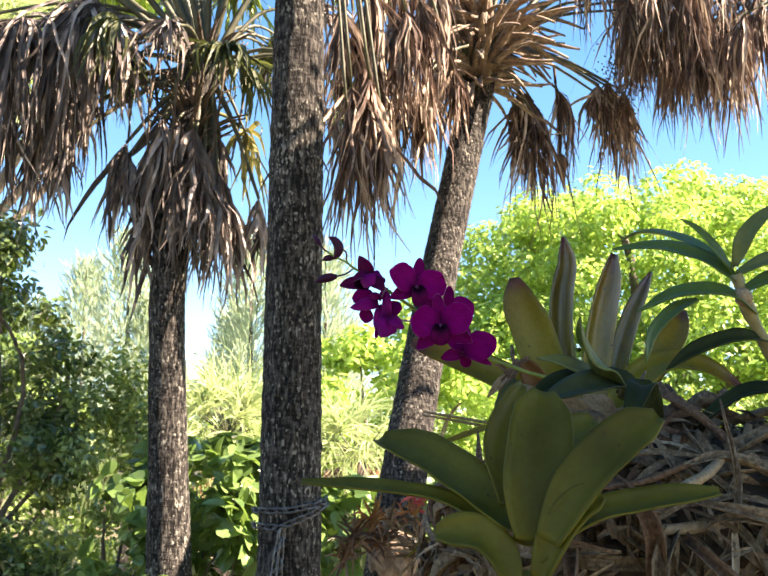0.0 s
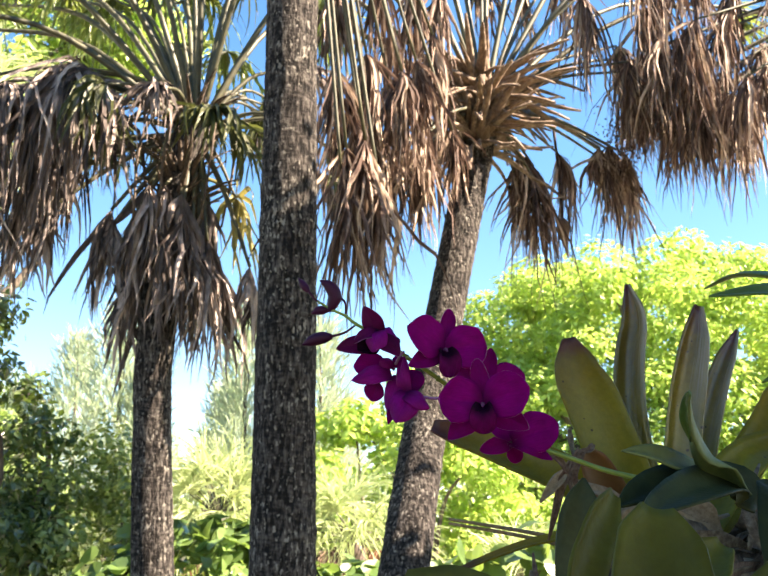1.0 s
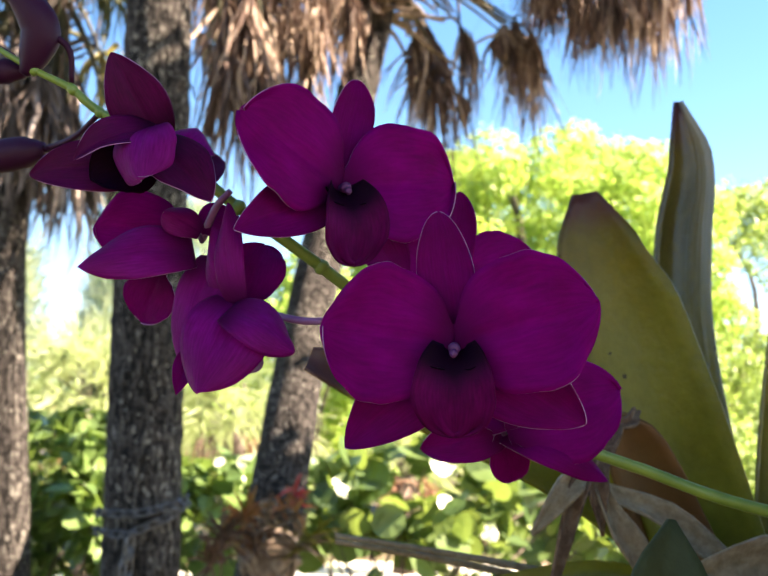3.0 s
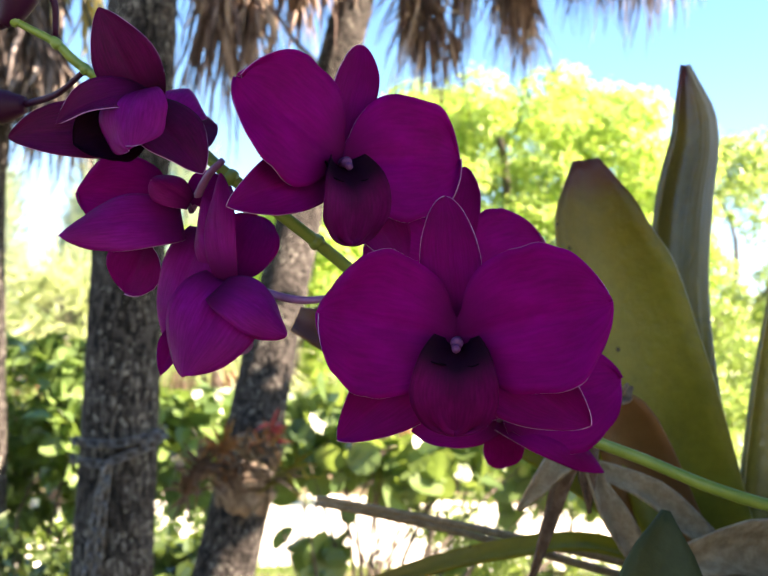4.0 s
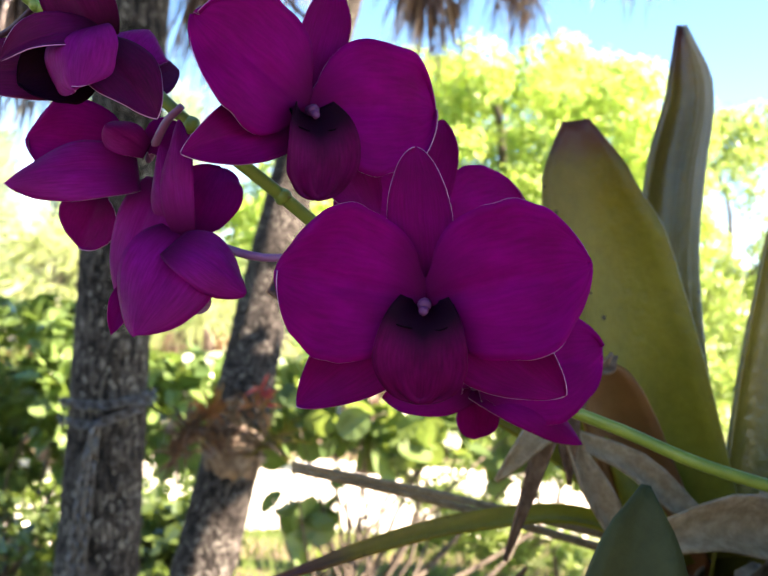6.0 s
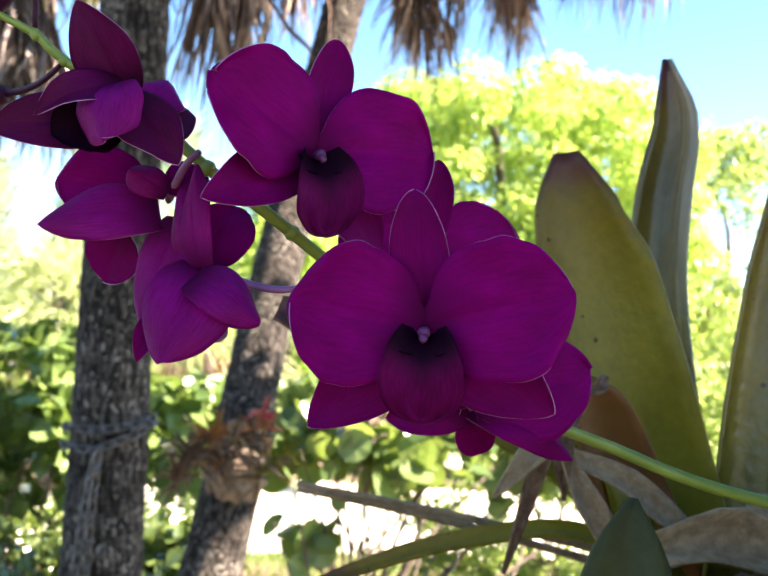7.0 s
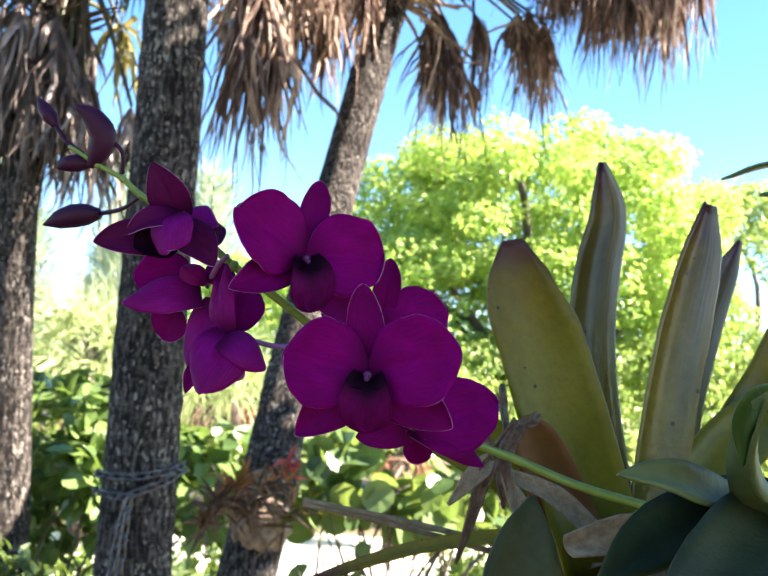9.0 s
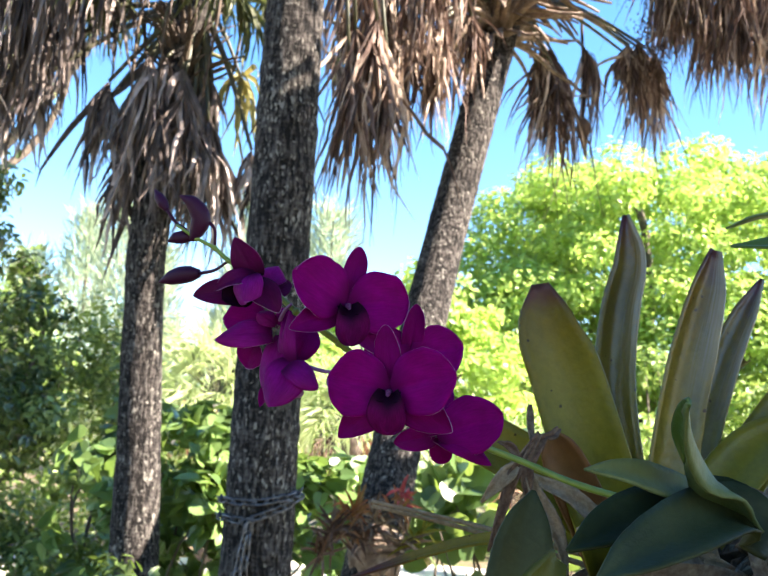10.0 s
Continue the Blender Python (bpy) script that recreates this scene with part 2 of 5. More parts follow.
def petal_material(name, base, edge_dark, through_col, through_amount, lip=False, gloss=0.04):
    """Velvety petal: fine veins along it, darker towards its base."""
    m, nt, bsdf, out = nodes_of(name)
    uv = node(nt, "TexCoord").outputs["UV"]
    sep = node(nt, "SeparateXYZ", {0: uv})
    vein = noise_of(nt, 9, 4, 0.6, (3.5, 0.55, 1), "UV").outputs[0]
    patch = noise_of(nt, 0.075, 3).outputs[0]
    col = mixed(nt, ramp(nt, vein, [(0.35, (0, 0, 0)), (0.7, (1, 1, 1))]), base, edge_dark)
    heart = node(nt, "Math", {0: vein, 1: 0.16, 2: sep.outputs[1]}, operation="MULTIPLY_ADD").outputs[0]
    col = mixed(nt, ramp(nt, heart, [(0.1, (0.8, 0.8, 0.8)), (0.42, (0, 0, 0))]), col, tuple(0.32 * q for q in edge_dark))
    col = mixed(nt, 0.75, col, ramp(nt, patch, [(0.32, (0.72, 0.7, 0.6)), (0.68, (1.3, 1.1, 1.4))]), "MULTIPLY")
    if lip:
        aside = node(nt, "Math", {0: node(nt, "Math", {0: sep.outputs[0], 1: 0.5}, operation="SUBTRACT").outputs[0]}, operation="ABSOLUTE").outputs[0]
        deep = node(nt, "Math", {0: aside, 1: 0.5, 2: sep.outputs[1]}, operation="MULTIPLY_ADD").outputs[0]
        deep = node(nt, "Math", {0: patch, 1: 0.12, 2: deep}, operation="MULTIPLY_ADD").outputs[0]
        col = mixed(nt, ramp(nt, deep, [(0.46, (1, 1, 1)), (0.8, (0, 0, 0))]), col, (0.009, 0.0008, 0.009))
    nt.links.new(col, bsdf.inputs["Base Color"])
    bsdf.inputs["Roughness"].default_value = 0.55
    bsdf.inputs["Specular IOR Level"].default_value = gloss
    bumped(nt, bsdf, vein, 0.2, 0.001)
    tr = node(nt, "BsdfTranslucent", {"Color": mixed(nt, 0.5, col, through_col)})
    mix = node(nt, "MixShader", {0: through_amount, 1: bsdf.outputs[0], 2: tr.outputs[0]})
    nt.links.new(mix.outputs[0], out.inputs[0])
    return m


def plain_material(name, dark, light, rough=0.6, scale=30.0, metal=0.0, bump=0.3):
    m, nt, bsdf, out = nodes_of(name)
    a = noise_of(nt, scale, 5).outputs[0]
    nt.links.new(ramp(nt, a, [(0.3, dark), (0.7, light)]), bsdf.inputs["Base Color"])
    bsdf.inputs["Roughness"].default_value = rough
    bsdf.inputs["Metallic"].default_value = metal
    bumped(nt, bsdf, a, bump, 0.003)
    return m


M_PETAL = petal_material("petal_purple", (0.23, 0.0007, 0.15), (0.145, 0.0005, 0.092), (0.56, 0.002, 0.39), 0.4)
M_SEPAL = petal_material("sepal_purple", (0.17, 0.0006, 0.108), (0.1, 0.0005, 0.066), (0.45, 0.002, 0.3), 0.34)
M_SEPAL_YOUNG = petal_material("young_sepal_maroon", (0.085, 0.0012, 0.05), (0.045, 0.0006, 0.027), (0.2, 0.002, 0.11), 0.25, gloss=0.1)
M_LIP = petal_material("lip_purple", (0.105, 0.002, 0.062), (0.06, 0.001, 0.038), (0.26, 0.004, 0.17), 0.25, lip=True)
# dark lobe pigment; also colours in the shade of the half-open mouth
M_THROAT = petal_material("throat_and_shade_black", (0.009, 0.0008, 0.008), (0.005, 0.0005, 0.005), (0.03, 0.001, 0.02), 0.1, gloss=0.02)
# pale petal edges, with the glow of backlit rims put into the colour
M_RIM = plain_material("petal_rim_light", (0.26, 0.06, 0.25), (0.46, 0.2, 0.45), 0.5, 200)
M_COLUMN = plain_material("orchid_column", (0.045, 0.002, 0.045), (0.1, 0.008, 0.11), 0.55, 400)
M_BUD = petal_material("bud_purple", (0.13, 0.003, 0.095), (0.055, 0.002, 0.042), (0.25, 0.008, 0.2), 0.15, gloss=0.25)
M_PETAL_BACK = petal_material("petal_back", (0.24, 0.005, 0.185), (0.13, 0.002, 0.09), (0.65, 0.004, 0.42), 0.42, gloss=0.1)
M_CANE = plain_material("orchid_cane", (0.1, 0.085, 0.035), (0.23, 0.2, 0.085), 0.6, 60)
M_PEDICEL = plain_material("pedicel_violet", (0.12, 0.025, 0.12), (0.23, 0.08, 0.22), 0.45, 120)
M_STEM = plain_material("stem_green", (0.11, 0.18, 0.025), (0.19, 0.26, 0.045), 0.4, 90)
M_BROM = leaf_material("bromeliad_olive", (0.16, 0.155, 0.014), (0.3, 0.275, 0.03), (0.55, 0.5, 0.03), 0.45, 0.34, 14, island=False, specular=0.4, spots=105, tip=(0.1, 0.03, 0.025))
# glossy leaf; its whitish sky sheen is coloured on
M_BROM_GLOSSY = leaf_material("bromeliad_brownish", (0.13, 0.115, 0.018), (0.25, 0.215, 0.035), (0.45, 0.37, 0.04), 0.4, 0.22, 14, island=False, specular=0.75, spots=95, tip=(0.09, 0.025, 0.03), painted_sheen=(0.33, 0.29, 0.2))
M_BROM_TIP = leaf_material("bromeliad_tip", (0.1, 0.03, 0.025), (0.22, 0.09, 0.06), (0.3, 0.08, 0.05), 0.25, 0.4, 30, island=False)
M_BROM_GREEN = leaf_material("bromeliad_green", (0.05, 0.054, 0.008), (0.135, 0.13, 0.019), (0.4, 0.38, 0.03), 0.34, 0.5, 12, island=False, spots=70, specular=0.2)
M_BROM_RED = leaf_material("bromeliad_red", (0.15, 0.11, 0.022), (0.3, 0.075, 0.04), (0.4, 0.16, 0.04), 0.4, 0.45, 9, island=False)
M_ORCHID_LEAF = leaf_material("orchid_leaf_green", (0.05, 0.1, 0.022), (0.1, 0.165, 0.04), (0.25, 0.4, 0.04), 0.3, 0.32, 12, island=False)
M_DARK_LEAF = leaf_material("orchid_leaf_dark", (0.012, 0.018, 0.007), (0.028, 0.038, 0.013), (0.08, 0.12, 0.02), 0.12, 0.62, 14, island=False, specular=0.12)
# darker copy of the orchid leaf, its shade put into the colour
M_SHADE_LEAF = leaf_material("orchid_leaf_shaded", (0.022, 0.03, 0.013), (0.055, 0.066, 0.028), (0.08, 0.12, 0.03), 0.1, 0.55, 14, island=False, specular=0.15)
M_GREY_LEAF = leaf_material("orchid_leaf_greyish", (0.085, 0.12, 0.045), (0.16, 0.2, 0.09), (0.25, 0.32, 0.08), 0.25, 0.55, 12, island=False, specular=0.2)
M_DRY_LEAF = dry_material("dry_leaf", (0.03, 0.02, 0.012), (0.115, 0.082, 0.053), (0.38, 0.31, 0.22), 20, 0.2, (1, 1, 1))
M_TAN = dry_material("tan_husk", (0.1, 0.07, 0.042), (0.25, 0.185, 0.115), (0.46, 0.37, 0.26), 25, 0.2, (1, 1, 1))
M_HUSK = dry_material("dry_husk", (0.035, 0.02, 0.014), (0.12, 0.07, 0.045), (0.32, 0.22, 0.15), 25, 0.2, (1, 1, 1))
M_BARK = bark_material("palm_bark", (0.007, 0.006, 0.0055), (0.034, 0.029, 0.026), (0.09, 0.082, 0.074))
M_BOOT = dry_material("palm_boot", (0.014, 0.01, 0.008), (0.055, 0.04, 0.031), (0.24, 0.185, 0.14), 3, 0.05, (1, 1, 0.5))
M_BOOT_PALE = dry_material("palm_boot_pale", (0.03, 0.02, 0.015), (0.14, 0.098, 0.07), (0.46, 0.36, 0.27), 3, 0.05, (1, 1, 0.5))
M_FROND = dry_material("dead_frond", (0.022, 0.017, 0.015), (0.135, 0.107, 0.096), (0.56, 0.47, 0.42), 3, 0.16, strips=True)
M_FROND_BROWN = dry_material("dead_frond_brown", (0.024, 0.015, 0.012), (0.15, 0.095, 0.073), (0.62, 0.49, 0.38), 3, 0.22, strips=True)
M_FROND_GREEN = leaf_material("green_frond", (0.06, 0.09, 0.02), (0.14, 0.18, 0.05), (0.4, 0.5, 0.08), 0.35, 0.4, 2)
# darker copy of the green frond, with the crown's shade in its colour
M_FROND_SHADE = leaf_material("shaded_green_frond", (0.03, 0.04, 0.014), (0.085, 0.095, 0.03), (0.22, 0.26, 0.06), 0.25, 0.45, 2)
M_FROND_YELLOW = leaf_material("yellowing_frond", (0.15, 0.14, 0.045), (0.25, 0.225, 0.085), (0.4, 0.36, 0.1), 0.3, 0.45, 2)
M_PETIOLE = plain_material("petiole", (0.03, 0.031, 0.016), (0.09, 0.088, 0.045), 0.55, 12)
M_TREE = leaf_material("tree_leaf_bright", (0.18, 0.3, 0.06), (0.45, 0.59, 0.15), (0.62, 0.82, 0.16), 0.46, 0.45, 0.5)
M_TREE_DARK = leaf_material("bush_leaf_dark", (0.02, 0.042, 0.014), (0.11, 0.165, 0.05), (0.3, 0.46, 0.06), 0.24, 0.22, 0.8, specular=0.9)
M_BUSH = leaf_material("bush_leaf_mid", (0.045, 0.085, 0.022), (0.25, 0.34, 0.1), (0.45, 0.62, 0.1), 0.3, 0.25, 0.8, specular=0.8)
M_HEDGE = leaf_material("hedge_leaf", (0.1, 0.17, 0.035), (0.32, 0.43, 0.13), (0.5, 0.68, 0.14), 0.4, 0.45, 0.5)
M_VINE = leaf_material("vine_leaf", (0.035, 0.075, 0.02), (0.18, 0.28, 0.085), (0.4, 0.62, 0.1), 0.27, 0.3, 1.2, specular=0.6)
M_GRAPE = leaf_material("sea_grape_leaf", (0.035, 0.075, 0.025), (0.15, 0.23, 0.075), (0.4, 0.56, 0.08), 0.32, 0.35, 1.2)
M_PALMETTO = leaf_material("palmetto_leaf", (0.16, 0.24, 0.09), (0.5, 0.57, 0.3), (0.6, 0.7, 0.28), 0.36, 0.4, 0.6)
M_RUST = dry_material("rusty_dead_frond", (0.12, 0.05, 0.03), (0.34, 0.17, 0.1), (0.6, 0.4, 0.28), 3, 0.25, strips=True)
# needle colour lightened to carry the haze of distance
M_PINE = leaf_material("hazed_pine_needles", (0.3, 0.38, 0.28), (0.5, 0.58, 0.42), (0.6, 0.7, 0.45), 0.45, 0.7, 0.4)
M_TWIG = plain_material("twig_bark", (0.05, 0.038, 0.028), (0.15, 0.12, 0.09), 0.9, 12)
M_CHAIN = plain_material("galvanised_steel", (0.05, 0.05, 0.054), (0.15, 0.153, 0.16), 0.45, 40, 0.7)
M_RED = leaf_material("red_bract", (0.25, 0.02, 0.025), (0.46, 0.06, 0.055), (0.5, 0.06, 0.05), 0.3, 0.4, 20)

# ---- ground ----
def ground_height(x, y):
    near = 1 / (1 + (x * x + y * y) / 900)
    return (0.05 * math.sin(0.6 * x + 1) * math.cos(0.5 * y) + 0.03 * math.sin(1.7 * x) * math.sin(1.3 * y + 2)) * near - 0.04


def sheet(name, xs, ys, height, material):
    v = [(x, y, height(x, y)) for y in ys for x in xs]
    n = len(xs)
    f = [(j * n + i, j * n + i + 1, (j + 1) * n + i + 1, (j + 1) * n + i) for j in range(len(ys) - 1) for i in range(n - 1)]
    return make(name, v, f, material)


def soil_material():
    m, nt, bsdf, out = nodes_of("leaf_litter_soil")
    a = noise_of(nt, 1.2, 6).outputs[0]
    b = noise_of(nt, 18, 6, 0.7).outputs[0]
    col = ramp(nt, b, [(0.3, (0.05, 0.035, 0.02)), (0.55, (0.14, 0.1, 0.06)), (0.75, (0.3, 0.23, 0.14))])
    col = mixed(nt, ramp(nt, a, [(0.48, (0, 0, 0)), (0.6, (1, 1, 1))]), col, (0.07, 0.1, 0.025))
    nt.links.new(col, bsdf.inputs["Base Color"])
    bsdf.inputs["Roughness"].default_value = 0.95
    bumped(nt, bsdf, b, 0.8, 0.03)
    return m


def sand_material():
    m, nt, bsdf, out = nodes_of("shell_sand")
    a = noise_of(nt, 0.9, 5).outputs[0]
    b = noise_of(nt, 45, 5, 0.7).outputs[0]
    col = ramp(nt, a, [(0.3, (0.62, 0.58, 0.5)), (0.7, (0.8, 0.77, 0.7))])
    col = mixed(nt, 0.4, col, ramp(nt, b, [(0.3, (0.7, 0.7, 0.7)), (0.7, (1.15, 1.15, 1.15))]), "MULTIPLY")
    nt.links.new(col, bsdf.inputs["Base Color"])
    bsdf.inputs["Roughness"].default_value = 0.9
    bumped(nt, bsdf, b, 0.5, 0.01)
    return m


edges = np.concatenate([-np.geomspace(900, 14, 14), np.linspace(-12, 12, 41), np.geomspace(14, 900, 14)])
ground = tagged(sheet("ground", edges, edges + 6, ground_height, soil_material()), "shaded brown soil with leaf litter and low grass", "ground", kind="structure")
sand = sheet("road", np.linspace(-40, 40, 81), np.linspace(0, 1, 9), lambda x, s: 0, sand_material())
for p in sand.data.vertices:
    s = p.co.y
    x = p.co.x
    y = 9.5 + 0.25 * math.sin(0.8 * x) + 0.01 * x * x * 0.3 + s * (4.9 + 0.3 * math.sin(0.5 * x + 1))
    p.co.y = y
    p.co.z = ground_height(x, y) + 0.02 + 0.03 * math.sin(math.pi * s)
tagged(sand, "sunlit white shell sand road", "road", kind="structure")


# ---- palms ----
def trunk_mesh(points, radii, seed, rows=170, around=44):
    p = spline(points, rows)
    r = np.interp(np.linspace(0, 1, rows), np.linspace(0, 1, len(radii)), radii)
    v = []
    for i in range(rows):
        z = p[i][2]
        for k in range(around):
            a = 2 * math.pi * k / around
            c, s = math.cos(a), math.sin(a)
            q = Vector((c * 9 + seed, s * 9, z * 9))
            d = 0.05 * noise.noise(Vector((c * 1.5, s * 1.5, z * 1.3 + seed)))
            d += 0.045 * noise.noise(Vector((c * 7 + seed, s * 7, z * 5)))
            d += 0.05 * abs(noise.noise(q * 1.4)) + 0.02 * math.sin(z * 75 + 2 * noise.noise(Vector((c, s, z * 3)))) * (0.5 + 0.5 * noise.noise(Vector((c * 3, s * 3, z * 2 + seed))))
            v.append(p[i] + r[i] * (1 + d) * np.array((c, s, 0)))
    f = [(i * around + k, i * around + (k + 1) % around, (i + 1) * around + (k + 1) % around, (i + 1) * around + k) for i in range(rows - 1) for k in range(around)]
    f.append(tuple((rows - 1) * around + k for k in range(around)))
    return v, f


def leaflet(origin, way, face, length, width, droop, g, steps=7, kink=0.2):
    """One folded strip of a fan leaf that starts along way and sinks."""
    p = [np.asarray(origin, float)]
    d = unit(way)
    sway = g.normal(size=3) * 0.17
    for i in range(steps):
        d = unit(d + np.array((0, 0, -1)) * droop * (0.35 + 0.5 * i / steps) + sway * 0.5 + g.normal(size=3) * kink)
        p.append(p[-1] + d * length / steps)
    w = width * np.array([0.3, 0.9, 1.0, 0.95, 0.8, 0.6, 0.34, 0.06])
    v = [p[0]]
    for i, q in enumerate(p):
        if i == 0:
            continue
        t = unit(p[min(i + 1, steps)] - p[max(i - 1, 0)])
        s = unit(np.cross(t, face) + 1e-6)
        n = np.cross(s, t)
        v += [q - s * w[i] / 2 + n * w[i] * 0.22, q, q + s * w[i] / 2 + n * w[i] * 0.22]
    f = [(0, 2, 1), (0, 3, 2)]
    for i in range(steps - 1):
        a = 3 * i + 1
        f += [(a, a + 1, a + 4, a + 3), (a + 1, a + 2, a + 5, a + 4)]
    return v, f


def joined(strips):
    """Strips that all start in one and the same point."""
    v, f, uv = [strips[0][0][0]], [], [(0.3, 0.0)]
    r = random.Random(len(strips))
    for sv, sf in strips:
        k = len(v) - 1
        v += list(sv[1:])
        shade = r.random()
        uv += [(shade, i / len(sv)) for i in range(1, len(sv))]
        f += [tuple(0 if i == 0 else i + k for i in q) for q in sf]
    return v, f, uv


def fan(origin, way, length, n, droop, seed, spread=2.2, width=0.035, gather=0.55, kink=0.2):
    """The strips of a fan leaf about the end of its stalk."""
    g = np.random.default_rng(seed)
    way = unit(way)
    side = unit(np.cross(way, (0.05, 0.1, 1)) + g.normal(size=3) * 0.35)
    face = np.cross(side, way)
    out = []
    for k in range(n):
        a = (k / (n - 1) - 0.5) * 2 * spread + g.normal() * 0.06
        d = way * math.cos(a) + side * math.sin(a) * gather + face * g.normal() * 0.12
        l = length * (1 - 0.28 * abs(a) / spread) * (g.uniform(0.65, 1.12) if g.random() > 0.25 else g.uniform(0.3, 0.65))
        turn = unit(face * math.cos(g.normal() * 0.8) + side * g.normal() * 0.6)
        out.append(leaflet(origin, d, turn, l, width * g.uniform(0.6, 1.15), droop * g.uniform(0.7, 1.35), g, kink=kink))
    return out


def frond(palm, crown, origin, drop, seed, material, stalk=M_PETIOLE, n=46, droop=0.9, width=0.034, thick=0.0125, arch=0.25, hang=0.0, gather=0.5, spread=2.2, tip=None, kink=0.2):
    """A stalk from the crown to origin and a fan that hangs from there by about drop."""
    crown, origin = np.asarray(crown, float), np.asarray(origin, float)
    mid = (crown + origin) / 2 + np.array((0, 0, arch * np.linalg.norm(origin - crown) * 0.6))
    line = spline([crown, mid, origin], 12)
    tv, tf = tube(line, np.linspace(thick * 1.5, thick * 0.7, 12), 6)
    g = np.random.default_rng(seed + 9000)
    way = unit(unit(line[-1] - line[-2]) + np.array((0, 0, -hang)) + g.normal(size=3) * 0.3)
    spread *= g.uniform(0.7, 1.3)
    if tip is not None:
        drop = np.linalg.norm(np.asarray(tip) - origin) * 1.05
        way = unit(unit(np.asarray(tip) - origin) + g.normal(size=3) * 0.05)
    fv, ff, uv = joined(fan(origin, way, drop, n, droop, seed, spread, width, gather, kink))
    ob = make("frond", fv, ff, material, palm, smooth=False, uv=uv)
    st = make("petiole", tv, tf, stalk, ob)
    return ob


def boots(palm, points, radius, n, seed, length=0.3, out=0.35, material=M_BOOT):
    """Split old leaf bases that stick out below a crown."""
    g = np.random.default_rng(seed)
    axis = spline(points, 20)
    shapes = []
    for k in range(3):
        v, f, uv = blade([(0, 0, 0), (0, 0.03, 0.35), (0, 0.16, 0.7), (0, 0.22 + 0.1 * k, 1.0)], [0.2, 0.09, 0.06, 0.015], 0.3, (0, -1, 0), 7, 4, seed=k)
        ob = solid(make("leaf_base", v, f, material, palm), 0.028)
        shapes.append(ob)
    for k in range(n):
        i = int(g.integers(0, 20))
        a = g.uniform(0, 2 * math.pi)
        ob = shapes[k % 3]
        if k >= 3:
            ob = ob.copy()
            scene.collection.objects.link(ob)
        d = Vector((math.cos(a), math.sin(a), 0))
        place = Vector(axis[i]) + d * radius * 0.85
        s = length * g.uniform(0.6, 1.3)
        turn = Matrix.Rotation(a - math.pi / 2 + g.normal() * 0.25, 4, "Z") @ Matrix.Rotation(-g.uniform(0.2, 1.1) * out * 2, 4, "X")
        ob.matrix_local = Matrix.Translation(place) @ turn @ Matrix.Scale(s, 4)


def palm_tree(label, trunk_points, radii, seed):
    palm = holder("palm_tree", label, "palm tree", group="cabbage palms")
    v, f = trunk_mesh(trunk_points, radii, seed)
    make("trunk", v, f, M_BARK, palm, "grey fissured bark with pale lichen flecks")
    return palm


# middle palm, whose crown is above the view
palm_mid = palm_tree("tall cabbage palm with a straight grey trunk", [(-0.22, 4.86, -0.1), (-0.228, 4.86, 1.2), (-0.245, 4.86, 2.6), (-0.268, 4.86, 4.2), (-0.3, 4.86, 6.2)], [0.165, 0.148, 0.138, 0.127, 0.12], 3.0)
MID_CROWN = (-0.3, 4.86, 6.1)
for k in range(14):
    a = 2 * math.pi * k / 14 + 0.2
    e = 0.5 + 0.45 * math.sin(k * 2.4)
    frond(palm_mid, MID_CROWN, (-0.3 + 1.0 * math.cos(a), 4.86 + 1.0 * math.sin(a), 6.3 + e), 0.8, 300 + k, M_FROND_GREEN, n=34, droop=0.25, width=0.04, gather=1.0)
boots(palm_mid, [(-0.29, 4.86, 5.4), (-0.3, 4.86, 6.1)], 0.13, 16, 31)

# palm with the grey skirt
palm_left = palm_tree("cabbage palm with a skirt of dry grey fronds", [(-1.03, 6.62, -0.1), (-1.065, 6.6, 1.0), (-1.155, 6.6, 2.4), (-1.165, 6.6, 2.9), (-1.11, 6.6, 3.8), (-0.99, 6.6, 4.5)], [0.165, 0.14, 0.115, 0.115, 0.12, 0.13], 11.0)
LEFT_CROWN = (-0.99, 6.6, 4.35)
LEFT_DEAD = [
    ((-1.66, 6.30, 4.66), 1.15, 1), ((-2.15, 6.20, 4.50), 1.2, 1), ((-2.45, 6.6, 4.6), 1.2, 1), ((-1.86, 6.50, 4.45), 1.1, 1), ((-1.98, 6.7, 4.2), 0.9, 1),
]
g = np.random.default_rng(41)
for k, (place, drop, far) in enumerate(LEFT_DEAD + [(tuple(np.array(q) + g.normal(size=3) * (0.12, 0.2, 0.1)), d * g.uniform(0.75, 1.0), e) for q, d, e in LEFT_DEAD]):
    frond(palm_left, LEFT_CROWN, place, drop * 1.12, 400 + k, M_FROND, n=64, droop=1.7, arch=0.3, width=0.036, gather=0.75, spread=1.9)
